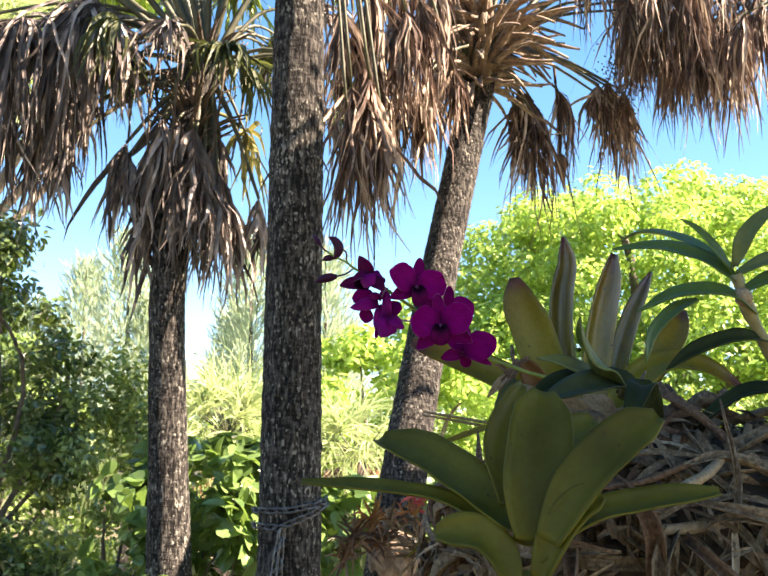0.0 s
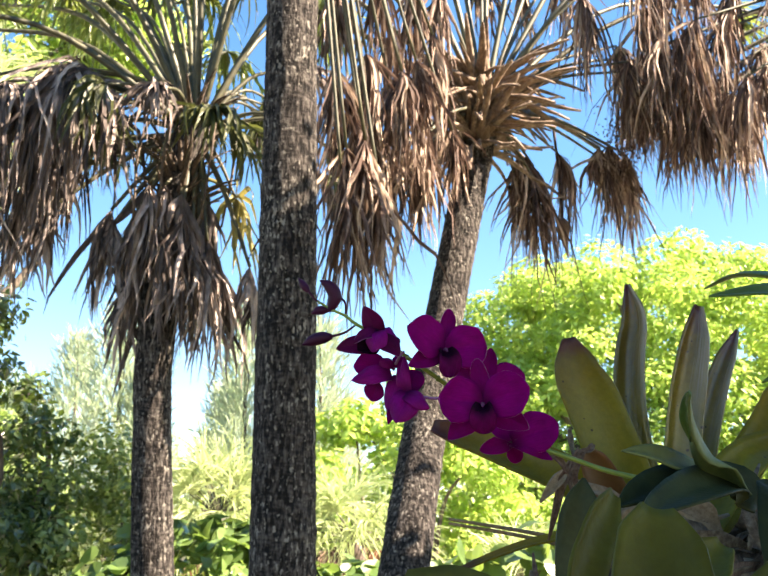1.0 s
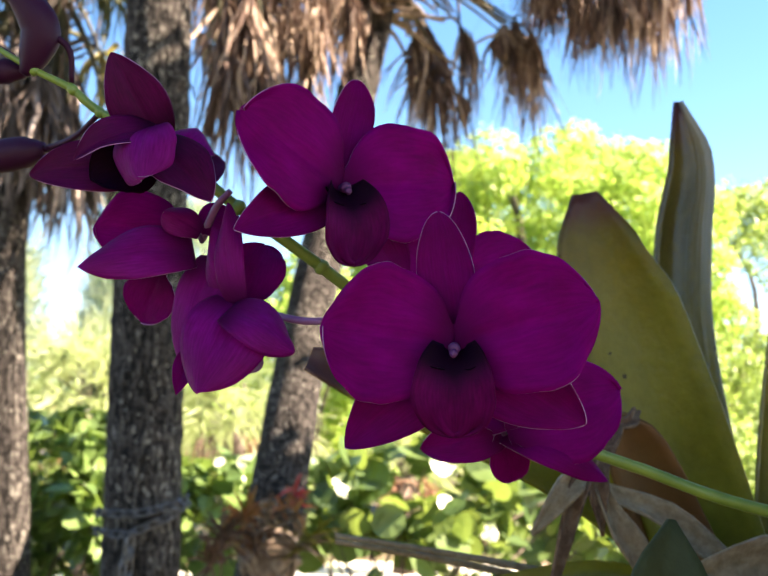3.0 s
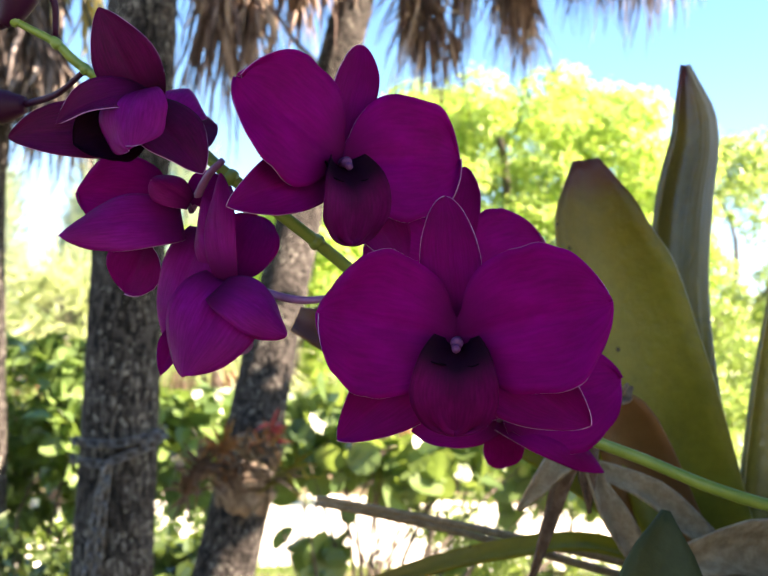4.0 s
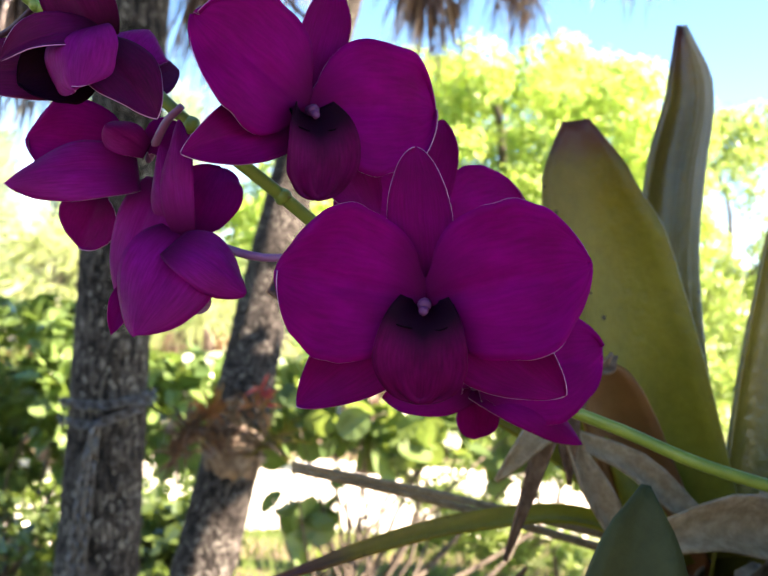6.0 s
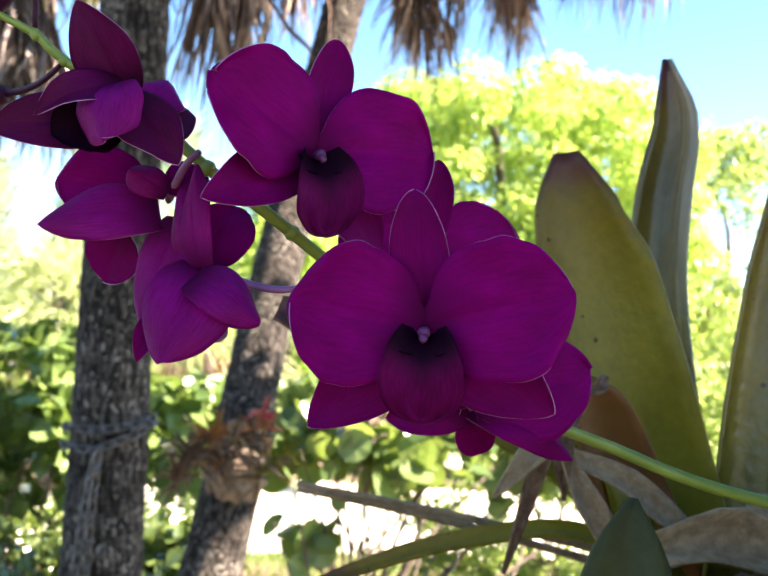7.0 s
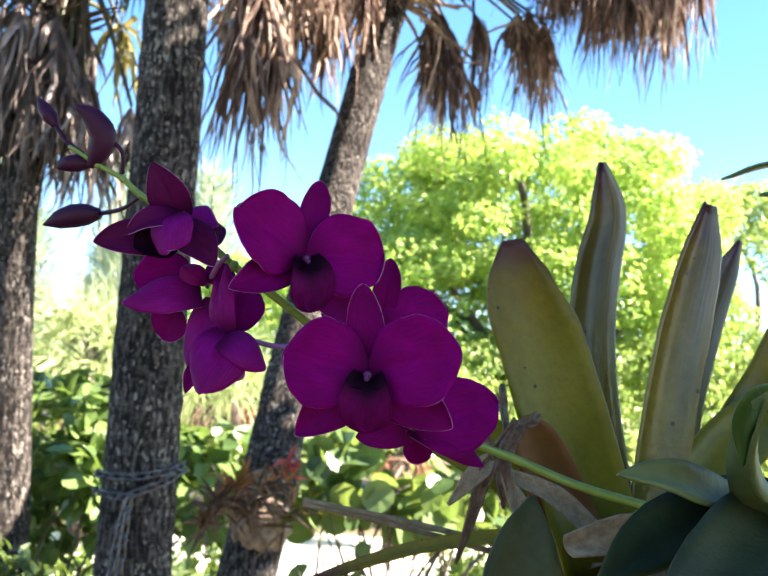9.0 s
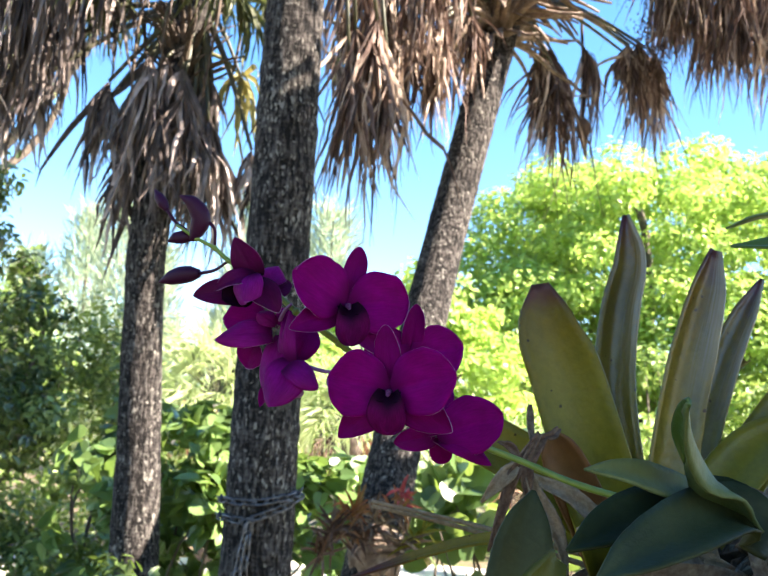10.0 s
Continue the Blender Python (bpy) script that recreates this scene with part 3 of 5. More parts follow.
# folded fans that hang straight down along the trunk: end of the stalk, lowest tip
LEFT_FOLDED = [
    ((-1.86, 6.40, 3.72), (-2.02, 6.45, 3.05)), ((-1.49, 6.50, 3.76), (-1.73, 6.50, 2.85)), ((-1.47, 6.55, 3.70), (-1.66, 6.5, 3.05)), ((-1.33, 6.50, 3.30), (-1.46, 6.50, 2.66)),
    ((-1.30, 6.50, 3.80), (-1.25, 6.45, 3.0)), ((-1.24, 6.42, 3.92), (-1.22, 6.40, 3.1)), ((-1.36, 6.60, 3.75), (-1.33, 6.6, 2.95)), ((-1.02, 6.40, 3.70), (-1.05, 6.40, 2.82)),
    ((-0.95, 6.45, 3.65), (-1.0, 6.42, 2.86)), ((-0.86, 6.50, 3.56), (-0.72, 6.48, 2.58)), ((-0.92, 6.55, 3.62), (-0.83, 6.5, 2.75)), ((-0.82, 6.60, 3.5), (-0.80, 6.6, 2.62)),
    ((-0.59, 6.60, 3.42), (-0.62, 6.60, 2.77)), ((-0.97, 6.8, 3.9), (-0.98, 6.85, 3.0)), ((-1.2, 6.85, 3.8), (-1.22, 6.85, 3.0)), ((-2.23, 6.40, 3.9), (-2.27, 6.4, 3.1)), ((-2.08, 6.5, 3.8), (-2.15, 6.5, 3.05)),
]
for k, (place, tip) in enumerate(LEFT_FOLDED):
    frond(palm_left, LEFT_CROWN, place, 1.0, 430 + k, M_FROND, n=30, droop=0.9, arch=0.12, width=0.04, gather=0.9, spread=0.2, kink=0.22, tip=tip, thick=0.016)
for k in range(18):
    a = math.pi * (0.3 + 0.64 * k / 17)
    y = 6.6 + 0.9 * math.sin(k * 2.1)
    out = 1.9 + 0.35 * math.sin(k * 5.0)
    frond(palm_left, LEFT_CROWN, (-0.99 + out * math.cos(a), y, 4.45 + out * 0.95 * math.sin(a)), 0.8, 440 + k, M_FROND_GREEN, n=36, droop=0.3, width=0.042, thick=0.017, gather=0.8, spread=1.2, kink=0.08)
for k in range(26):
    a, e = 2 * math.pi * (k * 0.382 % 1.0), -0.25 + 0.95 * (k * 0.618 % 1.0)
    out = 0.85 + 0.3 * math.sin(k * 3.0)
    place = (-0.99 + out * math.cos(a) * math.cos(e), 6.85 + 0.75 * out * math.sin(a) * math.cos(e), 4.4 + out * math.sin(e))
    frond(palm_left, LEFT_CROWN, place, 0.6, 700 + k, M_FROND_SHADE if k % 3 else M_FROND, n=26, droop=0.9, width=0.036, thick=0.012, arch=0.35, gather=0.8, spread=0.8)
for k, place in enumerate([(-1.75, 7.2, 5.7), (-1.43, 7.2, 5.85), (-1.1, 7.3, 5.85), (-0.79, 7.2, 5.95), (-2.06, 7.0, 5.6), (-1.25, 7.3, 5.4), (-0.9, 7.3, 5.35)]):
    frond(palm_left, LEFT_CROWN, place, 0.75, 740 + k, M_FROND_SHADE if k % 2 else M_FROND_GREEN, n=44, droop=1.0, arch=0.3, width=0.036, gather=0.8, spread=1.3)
frond(palm_left, LEFT_CROWN, (-0.72, 6.75, 3.95), 0.75, 470, M_FROND_YELLOW, n=30, droop=0.9, width=0.035)
for k in range(17):
    a = 2 * math.pi * (k * 0.382 % 1.0)
    r, z = 0.13 + 0.12 * g.random(), 3.45 + 0.6 * g.random()
    x, y = -1.12 + r * math.cos(a), 6.6 + r * math.sin(a)
    frond(palm_left, (-1.06, 6.6, z + 0.18), (x, y, z), 0.9, 600 + k, M_FROND, n=18, droop=0.9, arch=0.05, width=0.046, gather=0.9, spread=0.18, tip=(x + 0.09 * g.normal(), y + 0.1 * g.normal(), z - g.uniform(0.5, 1.0)), thick=0.014)
boots(palm_left, [(-1.1, 6.6, 3.75), (-1.0, 6.6, 4.45)], 0.12, 130, 32, 0.26, 0.42)
for k in range(6):
    a = 2 * math.pi * k / 6 + 0.7 * g.random()
    c, sn = math.cos(a), math.sin(a)
    v, f = tube(spline([(-1.0 + 0.1 * c, 6.6 + 0.1 * sn, 4.4), (-1.02 + 0.26 * c, 6.6 + 0.26 * sn, 4.42), (-1.06 + 0.33 * c, 6.6 + 0.33 * sn, 4.15), (-1.09 + 0.3 * c, 6.6 + 0.3 * sn, 3.75 - 0.2 * g.random())], 12), np.linspace(0.015, 0.008, 12), 6)
    make("hanging_stalk", v, f, M_BOOT, palm_left)

# leaning palm
palm_right = palm_tree("leaning cabbage palm with brown hanging fronds", [(0.05, 5.45, -0.1), (0.221, 5.6, 0.684), (0.305, 5.7, 1.129), (0.432, 6.05, 1.87), (0.66, 6.6, 2.993), (0.817, 6.8, 3.721), (0.98, 7.0, 4.5), (1.03, 7.0, 4.9)], [0.155, 0.142, 0.138, 0.132, 0.127, 0.125, 0.125, 0.13], 23.0)
RIGHT_CROWN = (1.03, 7.0, 4.78)
palm_far = palm_tree("cabbage palm with hanging brown fronds", [(5.3, 7.6, -0.1), (5.2, 7.6, 2.5), (5.0, 7.5, 5.0), (4.9, 7.4, 6.2)], [0.16, 0.14, 0.13, 0.13], 37.0)
FAR_CROWN = (4.9, 7.4, 6.1)
RIGHT_DEAD = [
    ((-0.06, 5.50, 4.30), 0.75), ((0.13, 5.60, 4.45), 0.85), ((0.36, 5.90, 4.50), 0.8), ((0.18, 5.70, 4.0), 0.6), ((0.0, 5.20, 3.50), 0.75),
    ((0.27, 6.40, 4.12), 0.75), ((0.49, 6.30, 4.10), 0.6), ((0.67, 6.80, 4.50), 0.65), ((1.34, 7.30, 4.57), 0.75), ((1.47, 7.40, 4.50), 1.05),
    ((1.69, 7.50, 4.65), 0.75), ((2.02, 7.60, 4.68), 0.72), ((2.30, 8.00, 4.80), 0.85), ((2.44, 7.40, 5.28), 0.75), ((2.65, 7.00, 5.0), 0.9),
    ((2.5, 7.3, 5.1), 0.7), ((2.8, 7.4, 5.3), 0.8), ((2.6, 6.8, 5.45), 0.9), ((3.05, 7.3, 5.05), 0.8), ((2.45, 7.6, 5.6), 0.9), ((2.9, 6.9, 5.6), 0.9), ((3.3, 7.2, 5.5), 0.9), ((2.4, 6.9, 5.3), 0.7), ((3.1, 7.8, 5.5), 0.9),
    ((2.95, 6.80, 5.0), 0.8), ((2.19, 7.20, 5.30), 0.8), ((0.55, 5.9, 4.75), 0.9), ((0.3, 6.1, 4.9), 0.9), ((3.2, 7.0, 5.2), 0.9),
    ((1.8, 7.0, 5.75), 0.9), ((2.05, 6.8, 5.95), 1.0), ((2.5, 6.9, 6.0), 1.0), ((2.75, 7.0, 6.05), 1.0), ((3.05, 7.1, 5.95), 1.0), ((3.4, 7.0, 6.05), 1.0), ((2.2, 7.5, 5.6), 0.8), ((2.4, 7.0, 5.7), 0.9),
    ((-0.05, 6.0, 5.15), 0.75), ((0.17, 5.9, 5.2), 0.8), ((0.43, 6.05, 5.25), 0.75), ((0.68, 6.6, 5.5), 0.65), ((1.13, 7.6, 6.35), 0.8), ((1.43, 7.5, 6.2), 0.75), ((1.74, 7.4, 6.25), 0.75),
]
for k, (place, drop) in enumerate(RIGHT_DEAD + [(tuple(np.array(q) + g.normal(size=3) * (0.14, 0.2, 0.1)), d * g.uniform(0.7, 1.0)) for q, d in RIGHT_DEAD[:8] + RIGHT_DEAD[13:26]]):
    host, crown = (palm_mid, MID_CROWN) if place[1] < 6.12 else (palm_right, RIGHT_CROWN) if place[0] < 2.36 else (palm_far, FAR_CROWN)
    frond(host, crown, place, drop * 1.2, 500 + k, M_FROND_BROWN, n=54, droop=1.3, arch=0.12, width=0.025, gather=0.85, hang=1.8, spread=0.8)
for k in range(14):
    a = math.pi * (0.12 + 0.76 * k / 13)
    y = 7.6 + 0.5 * math.sin(k * 2.1)
    out = 3.0 + 0.35 * math.sin(k * 5.0)
    frond(palm_right, RIGHT_CROWN, (1.03 + out * math.cos(a), y, 4.9 + out * 0.95 * math.sin(a)), 0.7, 540 + k, M_FROND_GREEN if k % 3 else M_FROND_BROWN, n=36, droop=0.3, width=0.042, thick=0.016, gather=0.8, spread=1.1, kink=0.08)
RIGHT_FOLDED = [((1.38, 7.35, 4.55), (1.50, 7.4, 3.50)), ((1.33, 7.4, 4.50), (1.38, 7.4, 3.75)), ((1.45, 7.3, 4.35), (1.56, 7.35, 3.55)), ((1.30, 7.3, 4.4), (1.27, 7.35, 3.9)), ((2.12, 7.6, 4.78), (2.02, 7.7, 4.15)), ((2.2, 7.7, 4.75), (2.40, 7.8, 4.02)),
                ((2.25, 7.6, 4.7), (2.22, 7.7, 4.2)), ((2.05, 7.6, 4.75), (1.90, 7.6, 4.3)), ((0.12, 5.25, 3.75), (0.24, 5.2, 2.75)), ((0.02, 5.25, 3.7), (0.12, 5.2, 2.85)), ((0.2, 5.3, 3.5), (0.3, 5.25, 2.7)),
                ((0.52, 6.2, 4.2), (0.60, 6.2, 3.4)), ((0.3, 6.0, 4.4), (0.26, 6.0, 3.7))]
for k, (place, tip) in enumerate(RIGHT_FOLDED):
    host, crown = (palm_mid, MID_CROWN) if place[1] < 6.12 else (palm_right, RIGHT_CROWN)
    frond(host, crown, place, 1.0, 640 + k, M_FROND_BROWN, n=30, droop=0.8, arch=0.12, width=0.034, gather=0.9, spread=0.24, kink=0.26, tip=tip, thick=0.013)
boots(palm_right, [(0.94, 7.0, 4.42), (1.03, 7.0, 4.95)], 0.125, 210, 33, 0.52, 0.85, M_BOOT_PALE)
v, f = tube(spline([(1.66, 7.5, 4.86), (1.69, 7.5, 4.4), (1.70, 7.5, 4.0)], 10), np.linspace(0.012, 0.008, 10), 6)
sheath = make("hanging_stalk", v, f, M_FROND_BROWN, palm_right)
v, f = tube(spline([(1.70, 7.5, 4.12), (1.705, 7.5, 3.99), (1.73, 7.5, 3.8)], 10), [0.01, 0.035, 0.05, 0.055, 0.05, 0.04, 0.028, 0.018, 0.012, 0.004], 8)
make("dry_sheath", v, f, M_HUSK, sheath)
g = np.random.default_rng(34)
berry = [(1, 0, 0), (-1, 0, 0), (0, 1, 0), (0, -1, 0), (0, 0, 1), (0, 0, -1)]
sides = [(0, 2, 4), (2, 1, 4), (1, 3, 4), (3, 0, 4), (2, 0, 5), (1, 2, 5), (3, 1, 5), (0, 3, 5)]
place = np.array((2.19, 7.45, 4.74)) + g.normal(size=(560, 3)) * (0.075, 0.07, 0.14)
v, f = scatter(berry, sides, place, np.repeat(np.eye(3)[None], 560, 0), g.uniform(0.006, 0.011, 560))
make("berry_spray", v, f, M_HUSK, palm_right, "dark berries on a hanging stalk")["kind"] = "stuff"


# ---- bushes and trees ----
def limb_set(thing, base, tips, radius, material=M_TWIG, name="branch", sag=0.15, seed=0):
    g = np.random.default_rng(seed)
    for tip in tips:
        b, t = np.asarray(base, float), np.asarray(tip, float)
        mid = b + (t - b) * 0.5 + g.normal(size=3) * 0.12 * np.linalg.norm(t - b) + np.array((0, 0, sag * np.linalg.norm(t - b) * 0.4))
        v, f = tube(spline([b, mid, t], 10), np.linspace(radius, radius * 0.25, 10), 7)
        make(name, v, f, material, thing)


def broadleaf(name, label, category, base, clumps, n, size, template, material, seed, trunk=0.08, up=0.5, limbs=8, shell=0.5, group=""):
    thing = holder(name, label, category, group=group)
    g = np.random.default_rng(seed)
    c = np.asarray(clumps, float)
    mean = c[:, :3].mean(0)
    fork = np.asarray(base, float) + (mean - np.asarray(base)) * np.array((0.4, 0.4, 0.45))
    v, f = tube(spline([base, (np.asarray(base) + fork) / 2 + g.normal(size=3) * 0.05, fork], 10), np.linspace(trunk, trunk * 0.7, 10), 9)
    make("trunk", v, f, M_TWIG, thing)
    pick = g.choice(len(c), min(limbs, len(c)), replace=False)
    limb_set(thing, fork, c[pick, :3], trunk * 0.55, seed=seed)
    v, f = leaf_cloud(clumps, n, size, template, seed, up, shell)
    make("crown", v, f, material, thing, smooth=False)["kind"] = "stuff"
    return settle(thing, base)


# the bright broadleaf tree beyond the road
broadleaf("tree", "large sunlit broadleaf tree with bright yellow-green leaves", "tree", (7.0, 21.5, 0),
          clumped((7.0, 21.8, 4.9), (4.6, 3.0, 3.7), 300, 0.5, 61, -0.9) + clumped((3.6, 21.0, 3.6), (2.6, 1.8, 2.4), 110, 0.45, 60, -0.9), 88000, 0.155, OVAL, M_TREE, 62, 0.25, up=0.7, limbs=14, shell=0.75)
broadleaf("tree", "pale green feathery tree beside the broadleaf tree", "tree", (13.5, 24.5, 0),
          clumped((13.8, 24.5, 4.4), (3.9, 2.2, 4.2), 190, 0.6, 63, -0.95) + clumped((10.4, 24.0, 2.4), (2.4, 1.5, 2.2), 70, 0.5, 59, -0.95), 30000, 0.17, OVAL, M_HEDGE, 64, 0.2, limbs=12)
broadleaf("tree", "small green tree behind the palms", "tree", (1.6, 16.5, 0),
          clumped((1.3, 16.5, 2.3), (2.3, 1.2, 1.7), 80, 0.36, 65, -0.9), 10000, 0.17, OVAL, M_TREE, 66, 0.1, limbs=9)
# dark bush by the grey-skirted palm
broadleaf("bush", "dense dark green bush with small glossy leaves", "bush", (-2.7, 7.9, 0),
          clumped((-3.0, 7.9, 1.75), (0.95, 0.8, 1.95), 95, 0.25, 67, -1), 21000, 0.08, OVAL, M_TREE_DARK, 68, 0.05, limbs=14, shell=0.35)
broadleaf("bush", "lower dark bush with small leaves and bare stems", "bush", (-1.75, 8.1, 0),
          clumped((-1.85, 8.1, 1.15), (0.75, 0.6, 1.25), 60, 0.24, 69, -1), 11500, 0.066, OVAL, M_BUSH, 70, 0.03, limbs=14, shell=0.35)
# hedge beyond the road
for k, (x, y, w, h) in enumerate([(-5.2, 15.6, 1.9, 1.65), (-2.6, 15.4, 1.4, 1.25), (4.6, 16.5, 1.8, 1.3), (7.4, 16.0, 1.7, 1.25), (-8.6, 16.0, 1.9, 1.9), (10.5, 17.0, 1.9, 1.4), (2.6, 18.6, 2.0, 1.9), (5.9, 18.8, 2.0, 1.9), (9.2, 19.0, 2.2, 2.0), (12.5, 20.0, 2.2, 2.2), (-0.6, 18.5, 1.8, 1.5), (-6.8, 18.5, 2.2, 2.2), (-10.5, 18.5, 2.2, 2.4)]):
    broadleaf("bush", "sunlit light green bush beyond the sand road", "bush", (x, y, 0),
              clumped((x, y, h * 0.95), (w, 0.8, h), 46, 0.4, 80 + k, -0.9), 5200, 0.14, OVAL, M_HEDGE, 90 + k, 0.06, limbs=6, group="bushes beyond the road")


def pine(place, height, seed):
    thing = holder("tree", "tall pale green she-oak far off, haze in its colour", "tree", group="far she-oaks")
    g = np.random.default_rng(seed)
    b = np.asarray(place, float)
    v, f = tube(spline([b, b + (0.1, 0, height * 0.5), b + (0.0, 0, height)], 10), np.linspace(0.16, 0.02, 10), 7)
    make("trunk", v, f, M_TWIG, thing)
    n = 2200
    z = g.uniform(0.15, 1.0, n)
    spread = (1 - z) * height * 0.2 + 0.35
    ang = np.floor(g.uniform(0, 26, n)) * 2.4 + np.floor(z * 18)
    r = spread * g.random(n) ** 0.6
    pos = np.stack([np.cos(ang) * r, np.sin(ang) * r, z * height + r * 0.3], 1) + g.normal(size=(n, 3)) * 0.14 + b
    up = np.stack([np.cos(ang) * 0.5, np.sin(ang) * 0.5, np.full(n, 0.9)], 1) + g.normal(size=(n, 3)) * 0.3
    up /= np.linalg.norm(up, axis=1)[:, None]
    side = np.cross(up, g.normal(size=(n, 3)))
    side /= np.linalg.norm(side, axis=1)[:, None]
    v, f = scatter(*NEEDLE, pos, np.stack([side, up, np.cross(side, up)], axis=2), g.uniform(0.35, 0.8, n))
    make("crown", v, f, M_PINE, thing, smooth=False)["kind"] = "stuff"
    return settle(thing, place)


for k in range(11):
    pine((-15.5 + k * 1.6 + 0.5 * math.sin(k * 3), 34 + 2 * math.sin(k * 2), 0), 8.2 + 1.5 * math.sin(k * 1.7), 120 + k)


def palmetto(place, size, height, n, seed, dead=8):
    """A low clump of fan palm leaves with a dry skirt."""
    thing = holder("palmetto", "sunlit pale green palmetto clump with dry lower fronds", "palmetto", group="palmettos beyond the road")
    g = np.random.default_rng(seed)
    b = np.asarray(place, float)
    top = b + (0, 0, height)
    v, f = tube(spline([b, (b + top) / 2 + (0.05, 0, 0), top], 8), np.linspace(0.16, 0.13, 8), 8)
    make("trunk", v, f, M_BOOT, thing)
    for k in range(n):
        a, e = g.uniform(0, 2 * math.pi), g.uniform(-0.15, 1.4)
        d = np.array((math.cos(a) * math.cos(e), math.sin(a) * math.cos(e), math.sin(e)))
        frond(thing, top, top + d * size * 0.4, size * 0.85, seed * 50 + k, M_PALMETTO, n=28, droop=0.34, width=0.024, thick=0.01, arch=0.1, gather=0.8, spread=1.1, kink=0.04)
    for k in range(dead):
        a = g.uniform(0, 2 * math.pi)
        d = np.array((math.cos(a) * 0.5, math.sin(a) * 0.5, -0.15))
        frond(thing, top, top + d * size * 0.5, size * 0.7, seed * 50 + 40 + k, M_RUST if k % 2 else M_FROND_BROWN, n=22, droop=1.1, width=0.035, thick=0.012, arch=0.1)
    return settle(thing, place)


palmetto((-1.45, 13.2, 0), 1.3, 2.0, 46, 7)
palmetto((0.25, 13.0, 0), 1.2, 1.75, 36, 8)
palmetto((2.4, 13.4, 0), 1.0, 1.2, 18, 9)
palmetto((-2.8, 13.8, 0), 1.0, 1.5, 24, 10)
palmetto((-4.7, 11.6, 0), 1.7, 6.4, 30, 12, 6)
broadleaf("tree", "tall sunlit light green tree behind the palms", "tree", (-8.4, 18.5, 0),
          clumped((-6.2, 18.2, 11.6), (2.3, 1.2, 1.7), 80, 0.5, 301, -1) + clumped((-4.2, 18.0, 11.3), (1.3, 1.0, 1.0), 34, 0.42, 302, -1), 9000, 0.24, OVAL, M_TREE, 303, 0.2, limbs=14)


# ---- vines at the palm's foot ----
vine = holder("vine", "climbing vine with large heart-shaped green leaves", "vine")
vine_clumps = clumped((-0.95, 7.5, 1.3), (0.6, 0.35, 0.62), 36, 0.18, 201, -1) + clumped((-1.35, 7.0, 0.95), (0.35, 0.3, 0.7), 14, 0.18, 202, -1) + clumped((-0.55, 7.2, 1.3), (0.5, 0.3, 0.35), 16, 0.17, 203, -1) + clumped((0.05, 7.3, 1.2), (0.5, 0.3, 0.3), 14, 0.17, 204, -1)
v, f = leaf_cloud(vine_clumps, 1900, 0.135, HEART, 205, 0.6, 0.3)
make("foliage", v, f, M_VINE, vine, smooth=False)["kind"] = "stuff"
limb_set(vine, (-0.95, 7.5, 0), [c[:3] for c in vine_clumps[::6]], 0.014, name="stalk", seed=206)
settle(vine, (-0.95, 7.5, 0))

# sea grape with round leaves
grape = holder("sea_grape", "sea grape shrub with round leathery green leaves", "shrub")
grape_clumps = clumped((1.2, 6.7, 1.35), (0.75, 0.4, 0.38), 26, 0.17, 211, -1) + clumped((0.7, 6.5, 0.85), (0.2, 0.3, 0.35), 5, 0.12, 212, -1) + clumped((2.1, 7.2, 1.2), (0.8, 0.4, 0.35), 16, 0.18, 213, -1)
v, f = leaf_cloud(grape_clumps, 520, 0.165, ROUND, 214, 0.35, 0.2)
make("foliage", v, f, M_GRAPE, grape, smooth=False)["kind"] = "stuff"
limb_set(grape, (1.1, 6.6, 0.0), [c[:3] for c in grape_clumps[::2]], 0.018, seed=215, sag=-0.05)
limb_set(grape, (0.95, 6.6, 0.1), [(1.6, 6.5, 1.1), (0.7, 6.4, 1.2), (1.35, 6.4, 0.95), (1.9, 6.6, 0.8), (0.55, 6.5, 0.9), (1.15, 6.5, 1.3), (1.75, 6.5, 1.25), (0.8, 6.6, 1.05)], 0.011, name="twig", seed=216, sag=0.1)
settle(grape, (1.1, 6.6, 0))

broadleaf("bush", "fine-leaved green shrub beside the sand road", "bush", (2.9, 8.0, 0),
          clumped((2.9, 8.0, 0.62), (1.1, 0.5, 0.62), 44, 0.2, 221, -1), 6500, 0.06, OVAL, M_HEDGE, 222, 0.02, limbs=14)
broadleaf("bush", "fine-leaved green shrub beside the sand road", "bush", (-0.6, 7.9, 0),
          clumped((-0.9, 7.9, 0.42), (1.5, 0.45, 0.45), 50, 0.17, 223, -1), 5200, 0.07, OVAL, M_VINE, 224, 0.02, limbs=8)

for k, (x, y, w, mat) in enumerate([(-1.35, 8.3, 0.5, M_BUSH), (2.3, 8.4, 0.5, M_HEDGE), (-0.7, 8.5, 0.45, M_HEDGE)]):
    broadleaf("bush", "low leafy plant at the edge of the sand", "bush", (x, y, 0),
              clumped((x, y, 0.3), (w, 0.3, 0.3), 24, 0.13, 241 + k, -1), 1100, 0.075, OVAL, mat, 251 + k, 0.01, limbs=7, group="low plants")

